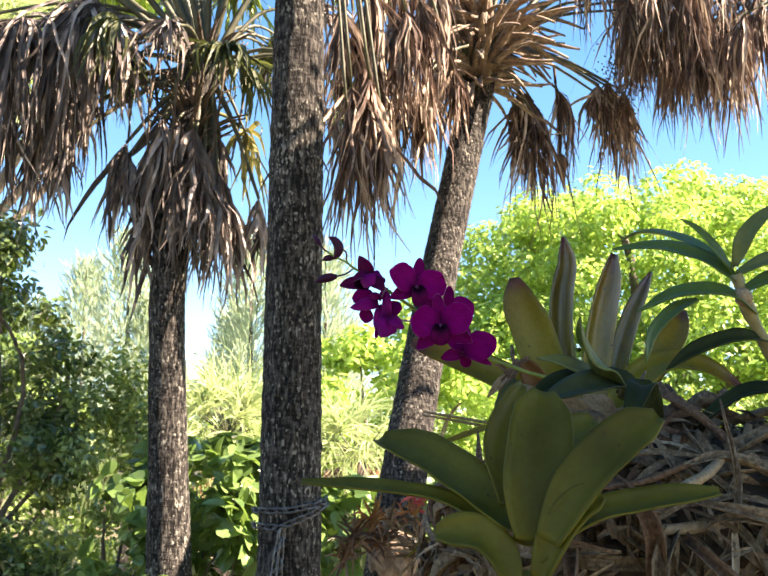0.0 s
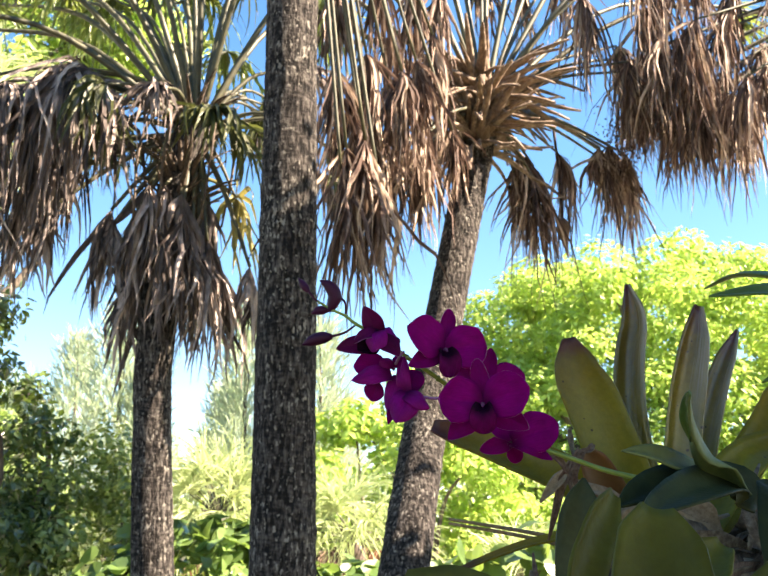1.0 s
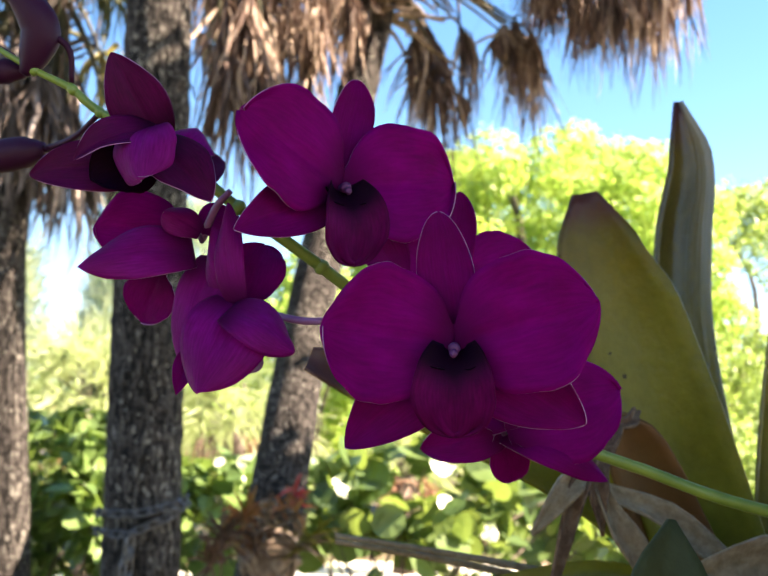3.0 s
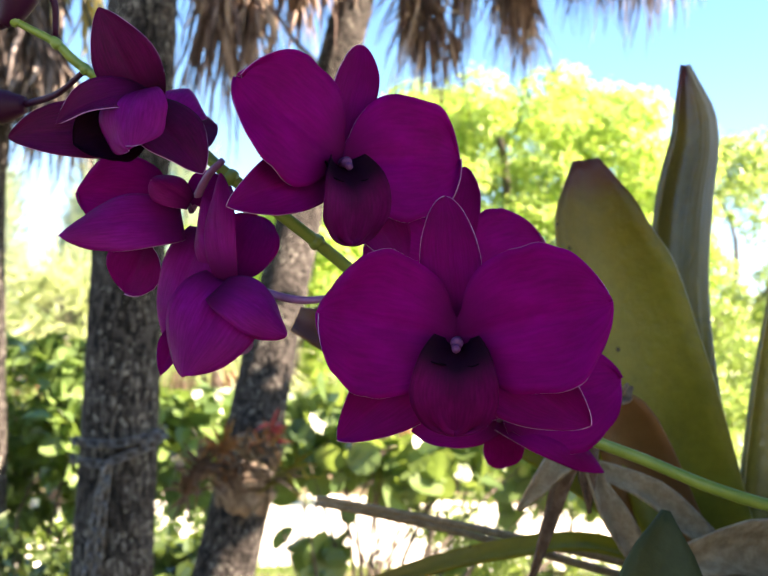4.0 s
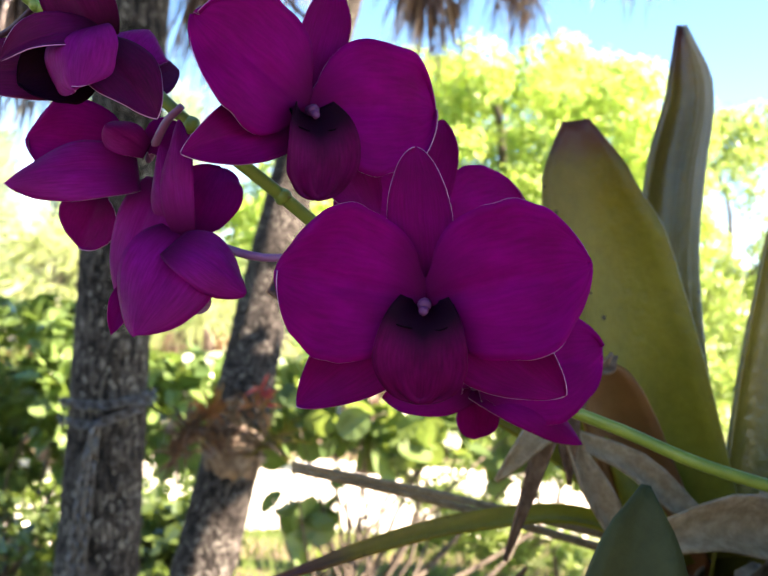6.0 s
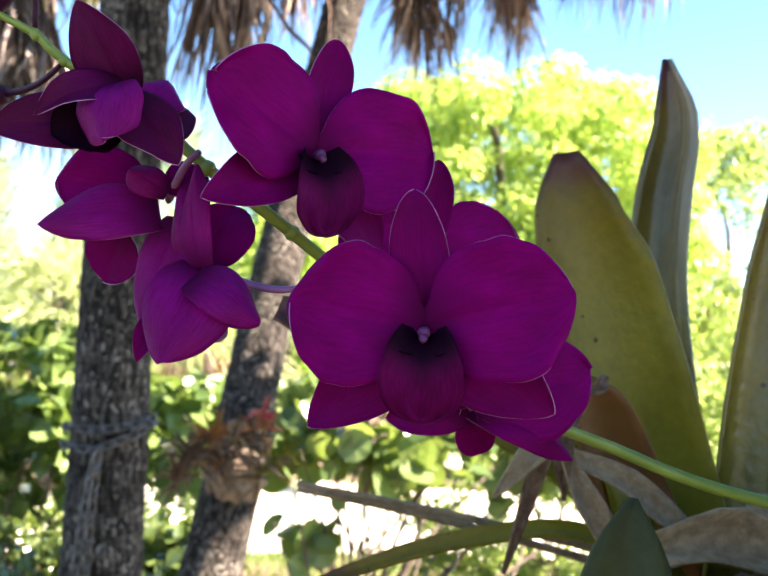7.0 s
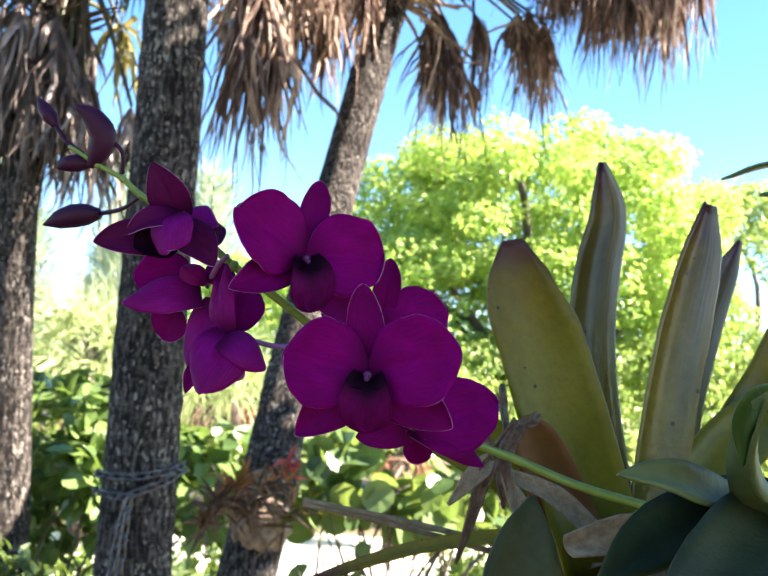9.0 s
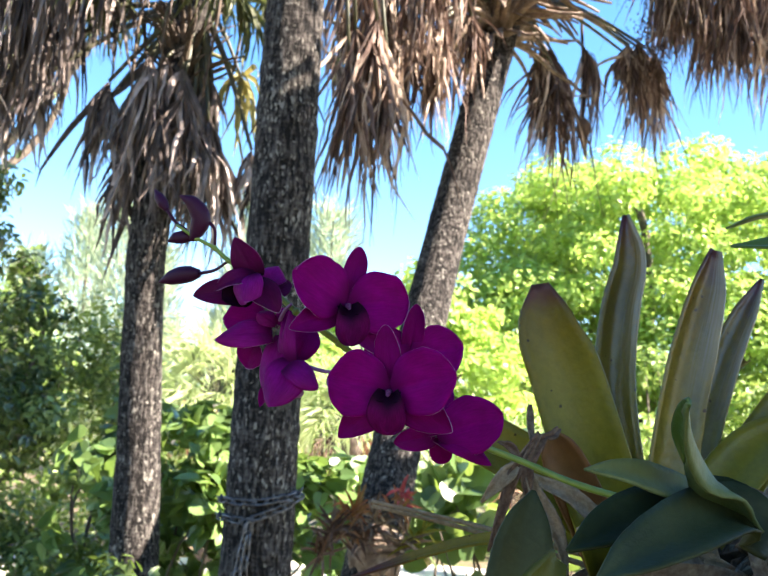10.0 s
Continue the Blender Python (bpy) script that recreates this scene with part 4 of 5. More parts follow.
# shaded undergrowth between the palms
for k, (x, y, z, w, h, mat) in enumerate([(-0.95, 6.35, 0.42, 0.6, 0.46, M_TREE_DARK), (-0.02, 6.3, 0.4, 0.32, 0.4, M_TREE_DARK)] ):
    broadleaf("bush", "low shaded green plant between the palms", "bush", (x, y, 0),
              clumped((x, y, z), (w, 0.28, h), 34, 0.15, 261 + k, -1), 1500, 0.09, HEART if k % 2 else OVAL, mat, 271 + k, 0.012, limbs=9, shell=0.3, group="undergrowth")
g = np.random.default_rng(281)
place = np.stack([g.uniform(-7, 8, 9000), g.uniform(7.4, 9.7, 9000), np.full(9000, -0.05)], 1)
place[:, 2] = [ground_height(x, y) - 0.01 for x, y, z in place]
lean = g.normal(size=(9000, 3)) * 0.35 + (0, 0, 1)
lean /= np.linalg.norm(lean, axis=1)[:, None]
side = np.cross(lean, g.normal(size=(9000, 3)))
side /= np.linalg.norm(side, axis=1)[:, None]
v, f = scatter(*NEEDLE, place, np.stack([side, lean, np.cross(side, lean)], axis=2), g.uniform(0.06, 0.2, 9000))
tagged(make("grass", v, f, M_HEDGE, smooth=False), "sunlit green grass along the sand road", "grass", kind="stuff")

# unseen shade tree over the plants, beside the path, added to block the sun
broadleaf("tree", "unseen overhanging broadleaf tree added for shade", "tree", (3.6, 0.6, 0),
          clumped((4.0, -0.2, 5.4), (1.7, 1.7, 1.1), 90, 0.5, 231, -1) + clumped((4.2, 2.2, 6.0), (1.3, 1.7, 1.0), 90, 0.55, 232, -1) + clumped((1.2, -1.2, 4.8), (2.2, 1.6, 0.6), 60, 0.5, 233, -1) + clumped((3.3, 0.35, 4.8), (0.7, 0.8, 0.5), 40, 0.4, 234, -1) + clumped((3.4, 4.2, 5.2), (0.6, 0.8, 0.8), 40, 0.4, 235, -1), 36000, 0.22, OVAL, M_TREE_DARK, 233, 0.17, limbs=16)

# ---- orchid ----
def petal_shape(length, width, kind, bend=0.15, cup=0.1, ruffle=0.03, seed=0, rows=40, across=19):
    """A petal from its base at the origin along +y to its tip, its face to +z. kind: wide, slim, oval, point or lip."""
    r = random.Random(seed)
    ph, ps = r.uniform(0, 6), r.uniform(0, 6)
    v, uv = [], []
    for i in range(rows):
        u = 1 - (1 - i / (rows - 1)) ** 1.5
        if kind == "wide":
            w = max(max(0.0, 1 - abs((u - 0.52) / 0.48) ** 2.1) ** 0.5, 0.3 * (1 - u) ** 2)
        elif kind == "lip":
            w = (0.5 + 0.5 * math.sin(min(1.0, u / 0.6) * math.pi / 2)) * max(0.0, 1 - u ** 8) ** 0.5
        elif kind == "oval":
            w = max(0.0, math.sin(math.pi * (0.12 + 0.88 * u) ** 0.85)) ** 0.7
        elif kind == "point":
            w = (0.42 + 0.75 * math.sin(min(u * 1.4, 1) * math.pi / 2) - 0.2 * u) * max(0.0, 1 - u ** 1.9) ** 0.9
        else:
            w = (0.42 + 0.75 * math.sin(min(u * 1.25, 1) * math.pi / 2) - 0.2 * u) * max(0.0, 1 - u ** 3.2) ** 0.56
        for j in range(across):
            a = 2 * j / (across - 1) - 1
            q = ph if a > 0 else ps
            wave = 0.022 * math.sin(11 * u + q) + 0.03 * abs(math.sin(13 * u + 2 * q)) + 0.013 * math.sin(33 * u + q)
            e = w * (1 + wave * min(1.0, 1.4 * u * u) * (1.0 if kind == "wide" else 0.7 if kind == "lip" else 0.3))
            x = a * width / 2 * e
            y = length * (u - 0.06 * u * a * a * w * (kind == "wide"))
            if kind == "wide":
                y += length * u ** 5 * (0.03 * abs(math.sin(5 * a + ph)) - 0.03)
            wob = ruffle * width * (math.sin(7 * u + 2.2 * a + ph) + 0.6 * math.sin(16 * u + 5 * a + ps) * u) * abs(a) ** 1.5 * u
            x += ruffle * width * 0.5 * math.sin(9 * u + ph) * a * abs(a) * math.sin(math.pi * u)
            if kind == "lip":
                z = length * (0.75 * u - 0.95 * u * u) + cup * width * a * a * (1.3 - 1.5 * u) + wob - 0.03 * length * math.cos(3 * math.pi * a) * u ** 4
                y += 0.035 * length * math.cos(4 * a * math.pi) * u ** 8
            else:
                crease = 0.035 * width * math.exp(-(a / 0.12) ** 2) * math.sin(math.pi * min(1.0, u * 1.15))
                z = bend * length * (u - u * u) * 1.6 + cup * width * a * a * w * min(1.0, 1.6 * u * u) - crease + wob
            v.append((x, y, z))
            uv.append((j / (across - 1), u))
    f = [(i * across + j, i * across + j + 1, (i + 1) * across + j + 1, (i + 1) * across + j) for i in range(rows - 1) for j in range(across - 1)]
    return v, f, uv


def facing(n, up=(0, 0, 1), spin=0.0):
    z = Vector(n).normalized()
    x = Vector(up).cross(z).normalized()
    y = z.cross(x)
    return Matrix((x, y, z)).transposed().to_4x4() @ Matrix.Rotation(-radians(spin), 4, "Z")


PETAL_PAINT = {"wide": M_PETAL, "lip": M_LIP, "slim": M_SEPAL, "oval": M_SEPAL, "point": M_SEPAL}


def orchid_flower(plant, place, n, seed, tepals, joint=None, lip=True, lip_turn=0.0, bow=None, paint=None, rim=M_RIM):
    """tepals: name, tip, width in mm, shape, then if wanted: forward bulge, cup, way it faces, paint, own base."""
    place, n = Vector(place), Vector(n).normalized()
    m = Matrix.Translation(place) @ facing(n) @ Matrix.Scale(0.001, 4)
    if lip:
        pieces = [tube(spline([(0, -2.2, -1), (0, -0.8, 3), (0, -1.0, 5.4), (0, -1.8, 6.6)], 12), [1.3, 1.5, 1.5, 1.4, 1.3, 1.3, 1.35, 1.5, 1.6, 1.5, 1.1, 0.35], 12)]
        pieces.append(tube(spline([(0, -1.6, 6.2), (0, -2.6, 7.0), (0, -3.6, 6.8)], 8), [0.4, 0.9, 1.1, 1.15, 1.1, 0.9, 0.6, 0.15], 10))
    else:
        pieces = [tube(spline([(0, -1.0, -2), (0, 0, -0.4), (0, 0.2, 0.6)], 8), [0.7, 0.9, 1.0, 0.95, 0.9, 0.8, 0.6, 0.2], 10)]
    col = make("flower", *merged(pieces), M_COLUMN, plant)
    col.matrix_local = m
    if joint is not None:
        back, j = m @ Vector((0, 0, -1.5)), Vector(joint)
        bend = (back + j) / 2 + (n * -0.012 if bow is None else Vector(bow))
        v, f = tube(spline([back, bend, j], 14), np.linspace(0.0013, 0.0009, 14), 9)
        make("pedicel", v, f, M_PEDICEL, plant, "violet flower stalk")
    for k, (name, tip, width, kind, *more) in enumerate(tepals):
        bulge, cup, face, colour, base = (list(more) + [None] * 5)[:5]
        base = Vector(base) if base else place + n * (0.0028 if kind == "wide" else -0.0022)
        y = Vector(tip) - base
        z = Vector(face) if face else n
        z = (z - y * (z.dot(y) / y.length_squared)).normalized()
        v, f, uv = petal_shape(y.length * 1000, width, kind, 0.12 if bulge is None else bulge, (0.1 if kind == "wide" else 0.16) if cup is None else cup, 0.04 if kind == "wide" else 0.02, seed * 10 + k)
        mat = colour or paint or PETAL_PAINT[kind]
        ob = solid(make(name, v, f, [mat, rim if mat != M_THROAT else M_THROAT], col, uv=uv), 0.24, 1)
        turn = Matrix((y.normalized().cross(z), y.normalized(), z)).transposed().to_4x4()
        ob.matrix_local = m.inverted() @ Matrix.Translation(base) @ turn @ Matrix.Scale(0.001, 4)
    if lip:
        v, f, uv = petal_shape(21.5, 20.5, "lip", cup=0.2, ruffle=0.03, seed=seed * 10 + 8)
        ob = solid(make("lip", v, f, [M_LIP, M_LIP], col, "dark maroon lip with an almost black throat", uv=uv), 0.35, 1)
        ob.matrix_local = Matrix.Rotation(math.pi - radians(lip_turn), 4, "Z") @ Matrix.Translation((0, 0.4, 1.6)) @ Matrix.Rotation(radians(14), 4, "X")
        for sx in (-1, 1):
            v, f, uv = petal_shape(8.5, 8.5, "slim", bend=-0.2, cup=0.2, ruffle=0.03, seed=seed * 10 + 9)
            lobe = solid(make("lip_lobe", v, f, [M_THROAT, M_THROAT], col, uv=uv), 0.3)
            lobe.matrix_local = Matrix.Rotation(-radians(lip_turn), 4, "Z") @ Matrix.Translation((sx * 1.0, -1.0, 2.2)) @ Matrix.Rotation(radians(-sx * 132), 4, "Z") @ Matrix.Rotation(radians(38), 4, "X")
    return col


orchid = holder("orchid", "purple dendrobium orchid in bloom on an arching green stem", "orchid")
STEM = [(0.315, 1.118, 1.662), (0.2872, 1.12, 1.6626), (0.2655, 1.125, 1.6633), (0.2449, 1.135, 1.6668), (0.2208, 1.14, 1.6727), (0.197, 1.144, 1.6812), (0.147, 1.135, 1.699), (0.078, 1.112, 1.743), (0.0524, 1.106, 1.7587), (0.0375, 1.106, 1.7702),
        (0.0114, 1.106, 1.7853), (0.0034, 1.106, 1.7916), (-0.0078, 1.106, 1.7967), (-0.0199, 1.108, 1.8039)]
line = spline(STEM, 60)
v, f = tube(line, np.interp(np.linspace(0, 1, 60), [0, 0.5, 0.7, 1], [0.0024, 0.0019, 0.0015, 0.0008]), 10)
make("flower_stem", v, f, M_STEM, orchid)
for k in (6, 7, 8, 10, 11, 12):
    v, f = tube(spline([Vector(STEM[k]) + Vector((0.0012, 0, -0.0012)), STEM[k], Vector(STEM[k]) + Vector((-0.0012, 0, 0.0012))], 6), [0.0019, 0.0023, 0.0025, 0.0024, 0.0021, 0.0017] if k < 9 else [0.0012, 0.0015, 0.0016, 0.0015, 0.0013, 0.001], 10)
    make("stem_node", v, f, M_STEM, orchid)
front_flower = orchid_flower(orchid, (0.1075, 1.061, 1.7155), (-0.31, -0.95, -0.03), 1, [
    ("dorsal_sepal", (0.1020, 1.0585, 1.7492), 16, "slim"), ("sepal", (0.0815, 1.075, 1.6896), 20.5, "oval", 0.0), ("sepal", (0.1400, 1.057, 1.6962), 21.5, "oval", 0.0),
    ("petal", (0.0735, 1.066, 1.7200), 34.5, "wide"), ("petal", (0.1388, 1.0430, 1.7252), 35, "wide")], (0.115, 1.122, 1.72))
orchid_flower(orchid, (0.0800, 1.092, 1.7622), (0.34, -0.93, 0.06), 2, [
    ("dorsal_sepal", (0.0862, 1.0966, 1.7968), 16, "slim"), ("sepal", (0.0512, 1.072, 1.7450), 17.5, "oval", 0.05), ("sepal", (0.1035, 1.106, 1.7370), 19, "oval"),
    ("petal", (0.0515, 1.072, 1.7775), 33, "wide"), ("petal", (0.1165, 1.100, 1.7680), 34.5, "wide")], (0.062, 1.106, 1.754), lip_turn=-10)
# half-open flower; its black throat sheet is the mouth's shade put into colour
orchid_flower(orchid, (0.0303, 1.0940, 1.7735), (-0.15, -0.97, -0.05), 3, [
    ("dorsal_sepal", (0.0167, 1.0820, 1.7943), 16.5, "oval", 0.2, 0.15, None, None, (0.0296, 1.0920, 1.7738)), ("sepal", (-0.0041, 1.0920, 1.7617), 16.5, "oval", 0.2, 0.15, (0.05, -0.98, 0.15), None, (0.0255, 1.0940, 1.7668)),
    ("petal", (0.0091, 1.0800, 1.7634), 11.6, "oval", 0.45, 0.35, (0.2, -0.8, 0.55), None, (0.0309, 1.0880, 1.7745)), ("throat", (0.0127, 1.0860, 1.7599), 17.7, "wide", 0.1, 0.25, (0.0, -0.98, 0.1), M_THROAT, (0.0307, 1.0890, 1.7685)),
    ("petal", (0.0270, 1.0720, 1.7569), 17.7, "wide", 0.45, -0.3, (-0.45, -0.88, 0.1), M_PETAL_BACK, (0.0289, 1.0840, 1.7751)), ("sepal", (0.0451, 1.0800, 1.7540), 17.1, "oval", 0.15, 0.2, (0.2, -0.95, 0.2), None, (0.0292, 1.0860, 1.7712)),
    ("petal", (0.0396, 1.1180, 1.7856), 15.9, "wide", 0.6, -0.4, (0.1, -0.95, 0.3), M_PETAL_BACK, (0.0345, 1.1140, 1.7735)), ("petal", (0.0477, 1.1220, 1.7770), 12.2, "oval", 0.1, 0.1, None, None, (0.0369, 1.1120, 1.7697))],
    (0.035, 1.1, 1.772), lip=False, paint=M_SEPAL_YOUNG)
# hanging flower, seen from its side
orchid_flower(orchid, (0.0554, 1.1060, 1.7298), (-0.05, -0.93, 0.3), 4, [
    ("petal", (0.0612, 1.1220, 1.7510), 18.8, "wide", 0.1, 0.15, (-0.2, -0.95, 0.1), M_PETAL, (0.0549, 1.1100, 1.7300)), ("dorsal_sepal", (0.0495, 1.0980, 1.7580), 9.4, "oval", 0.35, -0.5, (-0.5, -0.85, 0.1), None, (0.0532, 1.0980, 1.7291)),
    ("petal", (0.0452, 1.1040, 1.7521), 10.6, "oval", 0.4, -0.5, (-0.6, -0.8, 0.1), None, (0.0524, 1.1020, 1.7300)), ("petal", (0.0378, 1.1020, 1.7127), 17.5, "oval", 0.15, -0.15, (-0.5, -0.85, 0.2), None, (0.0466, 1.1080, 1.7442)),
    ("sepal", (0.0433, 1.0860, 1.7033), 25.0, "oval", 0.3, -0.25, (-0.1, -0.9, 0.4), None, (0.0557, 1.1000, 1.7299)), ("sepal", (0.0687, 1.0880, 1.7150), 16.2, "oval", 0.4, -0.4, (0.15, -0.85, 0.5), None, (0.0505, 1.0940, 1.7266)),
    ("sepal", (0.0373, 1.0960, 1.7031), 8.8, "point", 0.1, 0.2, None, M_SEPAL, (0.0411, 1.0980, 1.7166)), ("lip", (0.0573, 1.0960, 1.7095), 8.8, "slim", 0.3, -0.3, (0.0, -0.9, 0.4), M_PEDICEL, (0.0564, 1.0980, 1.7163))],
    (0.094, 1.118, 1.731), lip=False, bow=(0.0, -0.006, -0.0045), paint=M_PETAL_BACK, rim=M_PETAL_BACK)
# flower on the far side of the stem, its back turned
orchid_flower(orchid, (0.1385, 1.124, 1.6945), (-0.1, -0.95, 0.05), 5, [
    ("petal", (0.1765, 1.122, 1.7085), 33, "wide", 0.1, 0.06), ("petal", (0.1300, 1.142, 1.7280), 30, "wide"), ("sepal", (0.1150, 1.142, 1.6885), 15, "oval", 0.15),
    ("sepal", (0.1450, 1.138, 1.6785), 15, "slim", 0.1), ("sepal", (0.1708, 1.120, 1.6795), 14, "oval", 0.35, -0.3, (0.1, -0.9, 0.4))],
    (0.1465, 1.132, 1.6995), lip=False, bow=(0, -0.003, 0))
# flower behind the hanging one
orchid_flower(orchid, (0.0420, 1.1100, 1.7504), (-0.2, -0.9, 0.35), 6, [
    ("petal", (0.0101, 1.1180, 1.7529), 22.5, "wide", 0.1, 0.1, (-0.1, -0.98, 0.1), M_PETAL, (0.0369, 1.1140, 1.7533)), ("sepal", (0.0082, 1.1040, 1.7388), 18.1, "oval", 0.35, -0.25, (-0.05, -0.9, 0.45), None, (0.0403, 1.1060, 1.7448)),
    ("dorsal_sepal", (0.0311, 1.1040, 1.7557), 11.2, "slim", 0.4, -0.4, None, None, (0.0419, 1.1060, 1.7506)), ("petal", (0.0528, 1.1120, 1.7574), 13.8, "wide", 0.2, 0.1, None, M_PETAL), ("sepal", (0.0250, 1.1260, 1.7259), 17.5, "wide", 0.1, 0.1, None, M_SEPAL, (0.0302, 1.1200, 1.7411))],
    (0.05, 1.1, 1.762), lip=False, paint=M_PETAL_BACK, bow=(0, -0.002, 0.002))
# flower behind the front one
orchid_flower(orchid, (0.1195, 1.122, 1.7365), (0.1, -0.97, 0.1), 7, [
    ("dorsal_sepal", (0.1215, 1.114, 1.7690), 15, "slim"), ("petal", (0.1510, 1.123, 1.7480), 31, "wide"), ("petal", (0.0930, 1.120, 1.7440), 30, "wide"),
    ("sepal", (0.1480, 1.128, 1.7180), 18, "point"), ("sepal", (0.1010, 1.128, 1.7120), 18, "point")], (0.10, 1.12, 1.73), lip=False)


def bud(points, radii, joint, bend, label="closed purple bud", root=-1):
    line = spline(points, 18)
    v, f = tube(line, np.interp(np.linspace(0, 1, 18), np.linspace(0, 1, len(radii)), radii), 14)
    ob = make("bud", v, f, M_BUD, orchid, label)
    v, f = tube(spline([points[root], bend, joint], 10), np.linspace(0.0011, 0.0008, 10), 8)
    make("bud_stalk", v, f, M_BUD, ob)


bud([(-0.0330, 1.1400, 1.7744), (-0.0201, 1.1380, 1.7793), (-0.0080, 1.1340, 1.7808)], [0.0003, 0.0042, 0.0054, 0.0050, 0.0024], (0.0117, 1.1060, 1.7849), (0.0027, 1.1200, 1.7812))
bud([(-0.0183, 1.1000, 1.8195), (-0.0110, 1.1020, 1.8159), (-0.0060, 1.1040, 1.8085), (-0.0078, 1.1060, 1.8007), (-0.0105, 1.1070, 1.7953)], [0.0005, 0.0040, 0.0056, 0.0056, 0.0040, 0.0014], (0.0031, 1.1070, 1.7937), (0.0021, 1.1040, 1.8031), "hooked dark purple bud", 2)
bud([(-0.0248, 1.1120, 1.7946), (-0.0186, 1.1120, 1.7974), (-0.0107, 1.1110, 1.7977)], [0.0004, 0.0034, 0.0038, 0.0018], (-0.0087, 1.1090, 1.7981), (-0.0096, 1.1100, 1.7979))
bud([(-0.0365, 1.1170, 1.8261), (-0.0319, 1.1160, 1.8196), (-0.0272, 1.1140, 1.8134)], [0.0003, 0.0030, 0.0034, 0.0014], (-0.0141, 1.1100, 1.8017), (-0.0216, 1.1120, 1.8065))


def orchid_leaf(points, width, face, material, parent, seed, cup=0.06, fold=0.14, thick=0.0018):
    blunt = (0.6, 0.85, 1, 1, 0.96, 0.84, 0.58, 0.06) if material in (M_DARK_LEAF, M_SHADE_LEAF) else (0.35, 0.75, 1, 1, 0.92, 0.7, 0.4, 0.03)
    v, f, uv = blade(points, [width * q for q in blunt], cup, face, 18, 7, 0.02, fold, seed)
    return solid(make("leaf", v, f, material, parent, uv=uv), thick)


def cane(points, radius, parent):
    v, f = tube(spline(points, 24), [radius * (1 + 0.18 * math.cos(k * 1.05)) for k in range(24)], 12)
    return make("cane", v, f, M_CANE, parent)


# cane with a leaf tuft, growing up beside the bromeliad
cane([(0.56, 1.16, 1.56), (0.535, 1.14, 1.64), (0.497, 1.125, 1.70), (0.470, 1.115, 1.745), (0.454, 1.11, 1.79)], 0.0075, orchid)
TUFT = [
    ([(0.455, 1.11, 1.782), (0.42, 1.125, 1.81), (0.372, 1.14, 1.826), (0.322, 1.155, 1.8265)], 0.030, M_ORCHID_LEAF),
    ([(0.455, 1.12, 1.79), (0.432, 1.11, 1.815), (0.41, 1.105, 1.838), (0.3885, 1.1, 1.8515)], 0.020, M_ORCHID_LEAF),
    ([(0.475, 1.11, 1.745), (0.43, 1.085, 1.762), (0.37, 1.07, 1.757), (0.321, 1.06, 1.734)], 0.024, M_ORCHID_LEAF),
    ([(0.40, 1.09, 1.755), (0.372, 1.085, 1.742), (0.345, 1.08, 1.715), (0.335, 1.078, 1.68)], 0.016, M_ORCHID_LEAF),
    ([(0.453, 1.11, 1.80), (0.462, 1.10, 1.83), (0.4825, 1.09, 1.8555), (0.505, 1.085, 1.872)], 0.020, M_GREY_LEAF),
    ([(0.455, 1.11, 1.79), (0.49, 1.10, 1.805), (0.53, 1.09, 1.81), (0.57, 1.08, 1.80)], 0.022, M_GREY_LEAF),
    ([(0.46, 1.11, 1.77), (0.50, 1.10, 1.785), (0.54, 1.09, 1.775), (0.58, 1.08, 1.74)], 0.024, M_ORCHID_LEAF),
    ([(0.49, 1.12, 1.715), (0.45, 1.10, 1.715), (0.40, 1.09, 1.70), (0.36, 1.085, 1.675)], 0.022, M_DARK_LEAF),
    ([(0.455, 1.12, 1.80), (0.42, 1.18, 1.845), (0.39, 1.24, 1.870), (0.369, 1.285, 1.869)], 0.022, M_ORCHID_LEAF),
]
for k, (pts, w, mat) in enumerate(TUFT):
    orchid_leaf(pts, w, (0.1, -0.7, 0.7), mat, orchid, k)
v, f = tube(spline([(0.463, 1.104, 1.752), (0.455, 1.098, 1.762), (0.446, 1.1, 1.768)], 8), [0.002, 0.008, 0.010, 0.0105, 0.010, 0.008, 0.005, 0.001], 12)
make("leaf_sheath", v, f, M_TAN, orchid, "pale papery sheath on the cane")
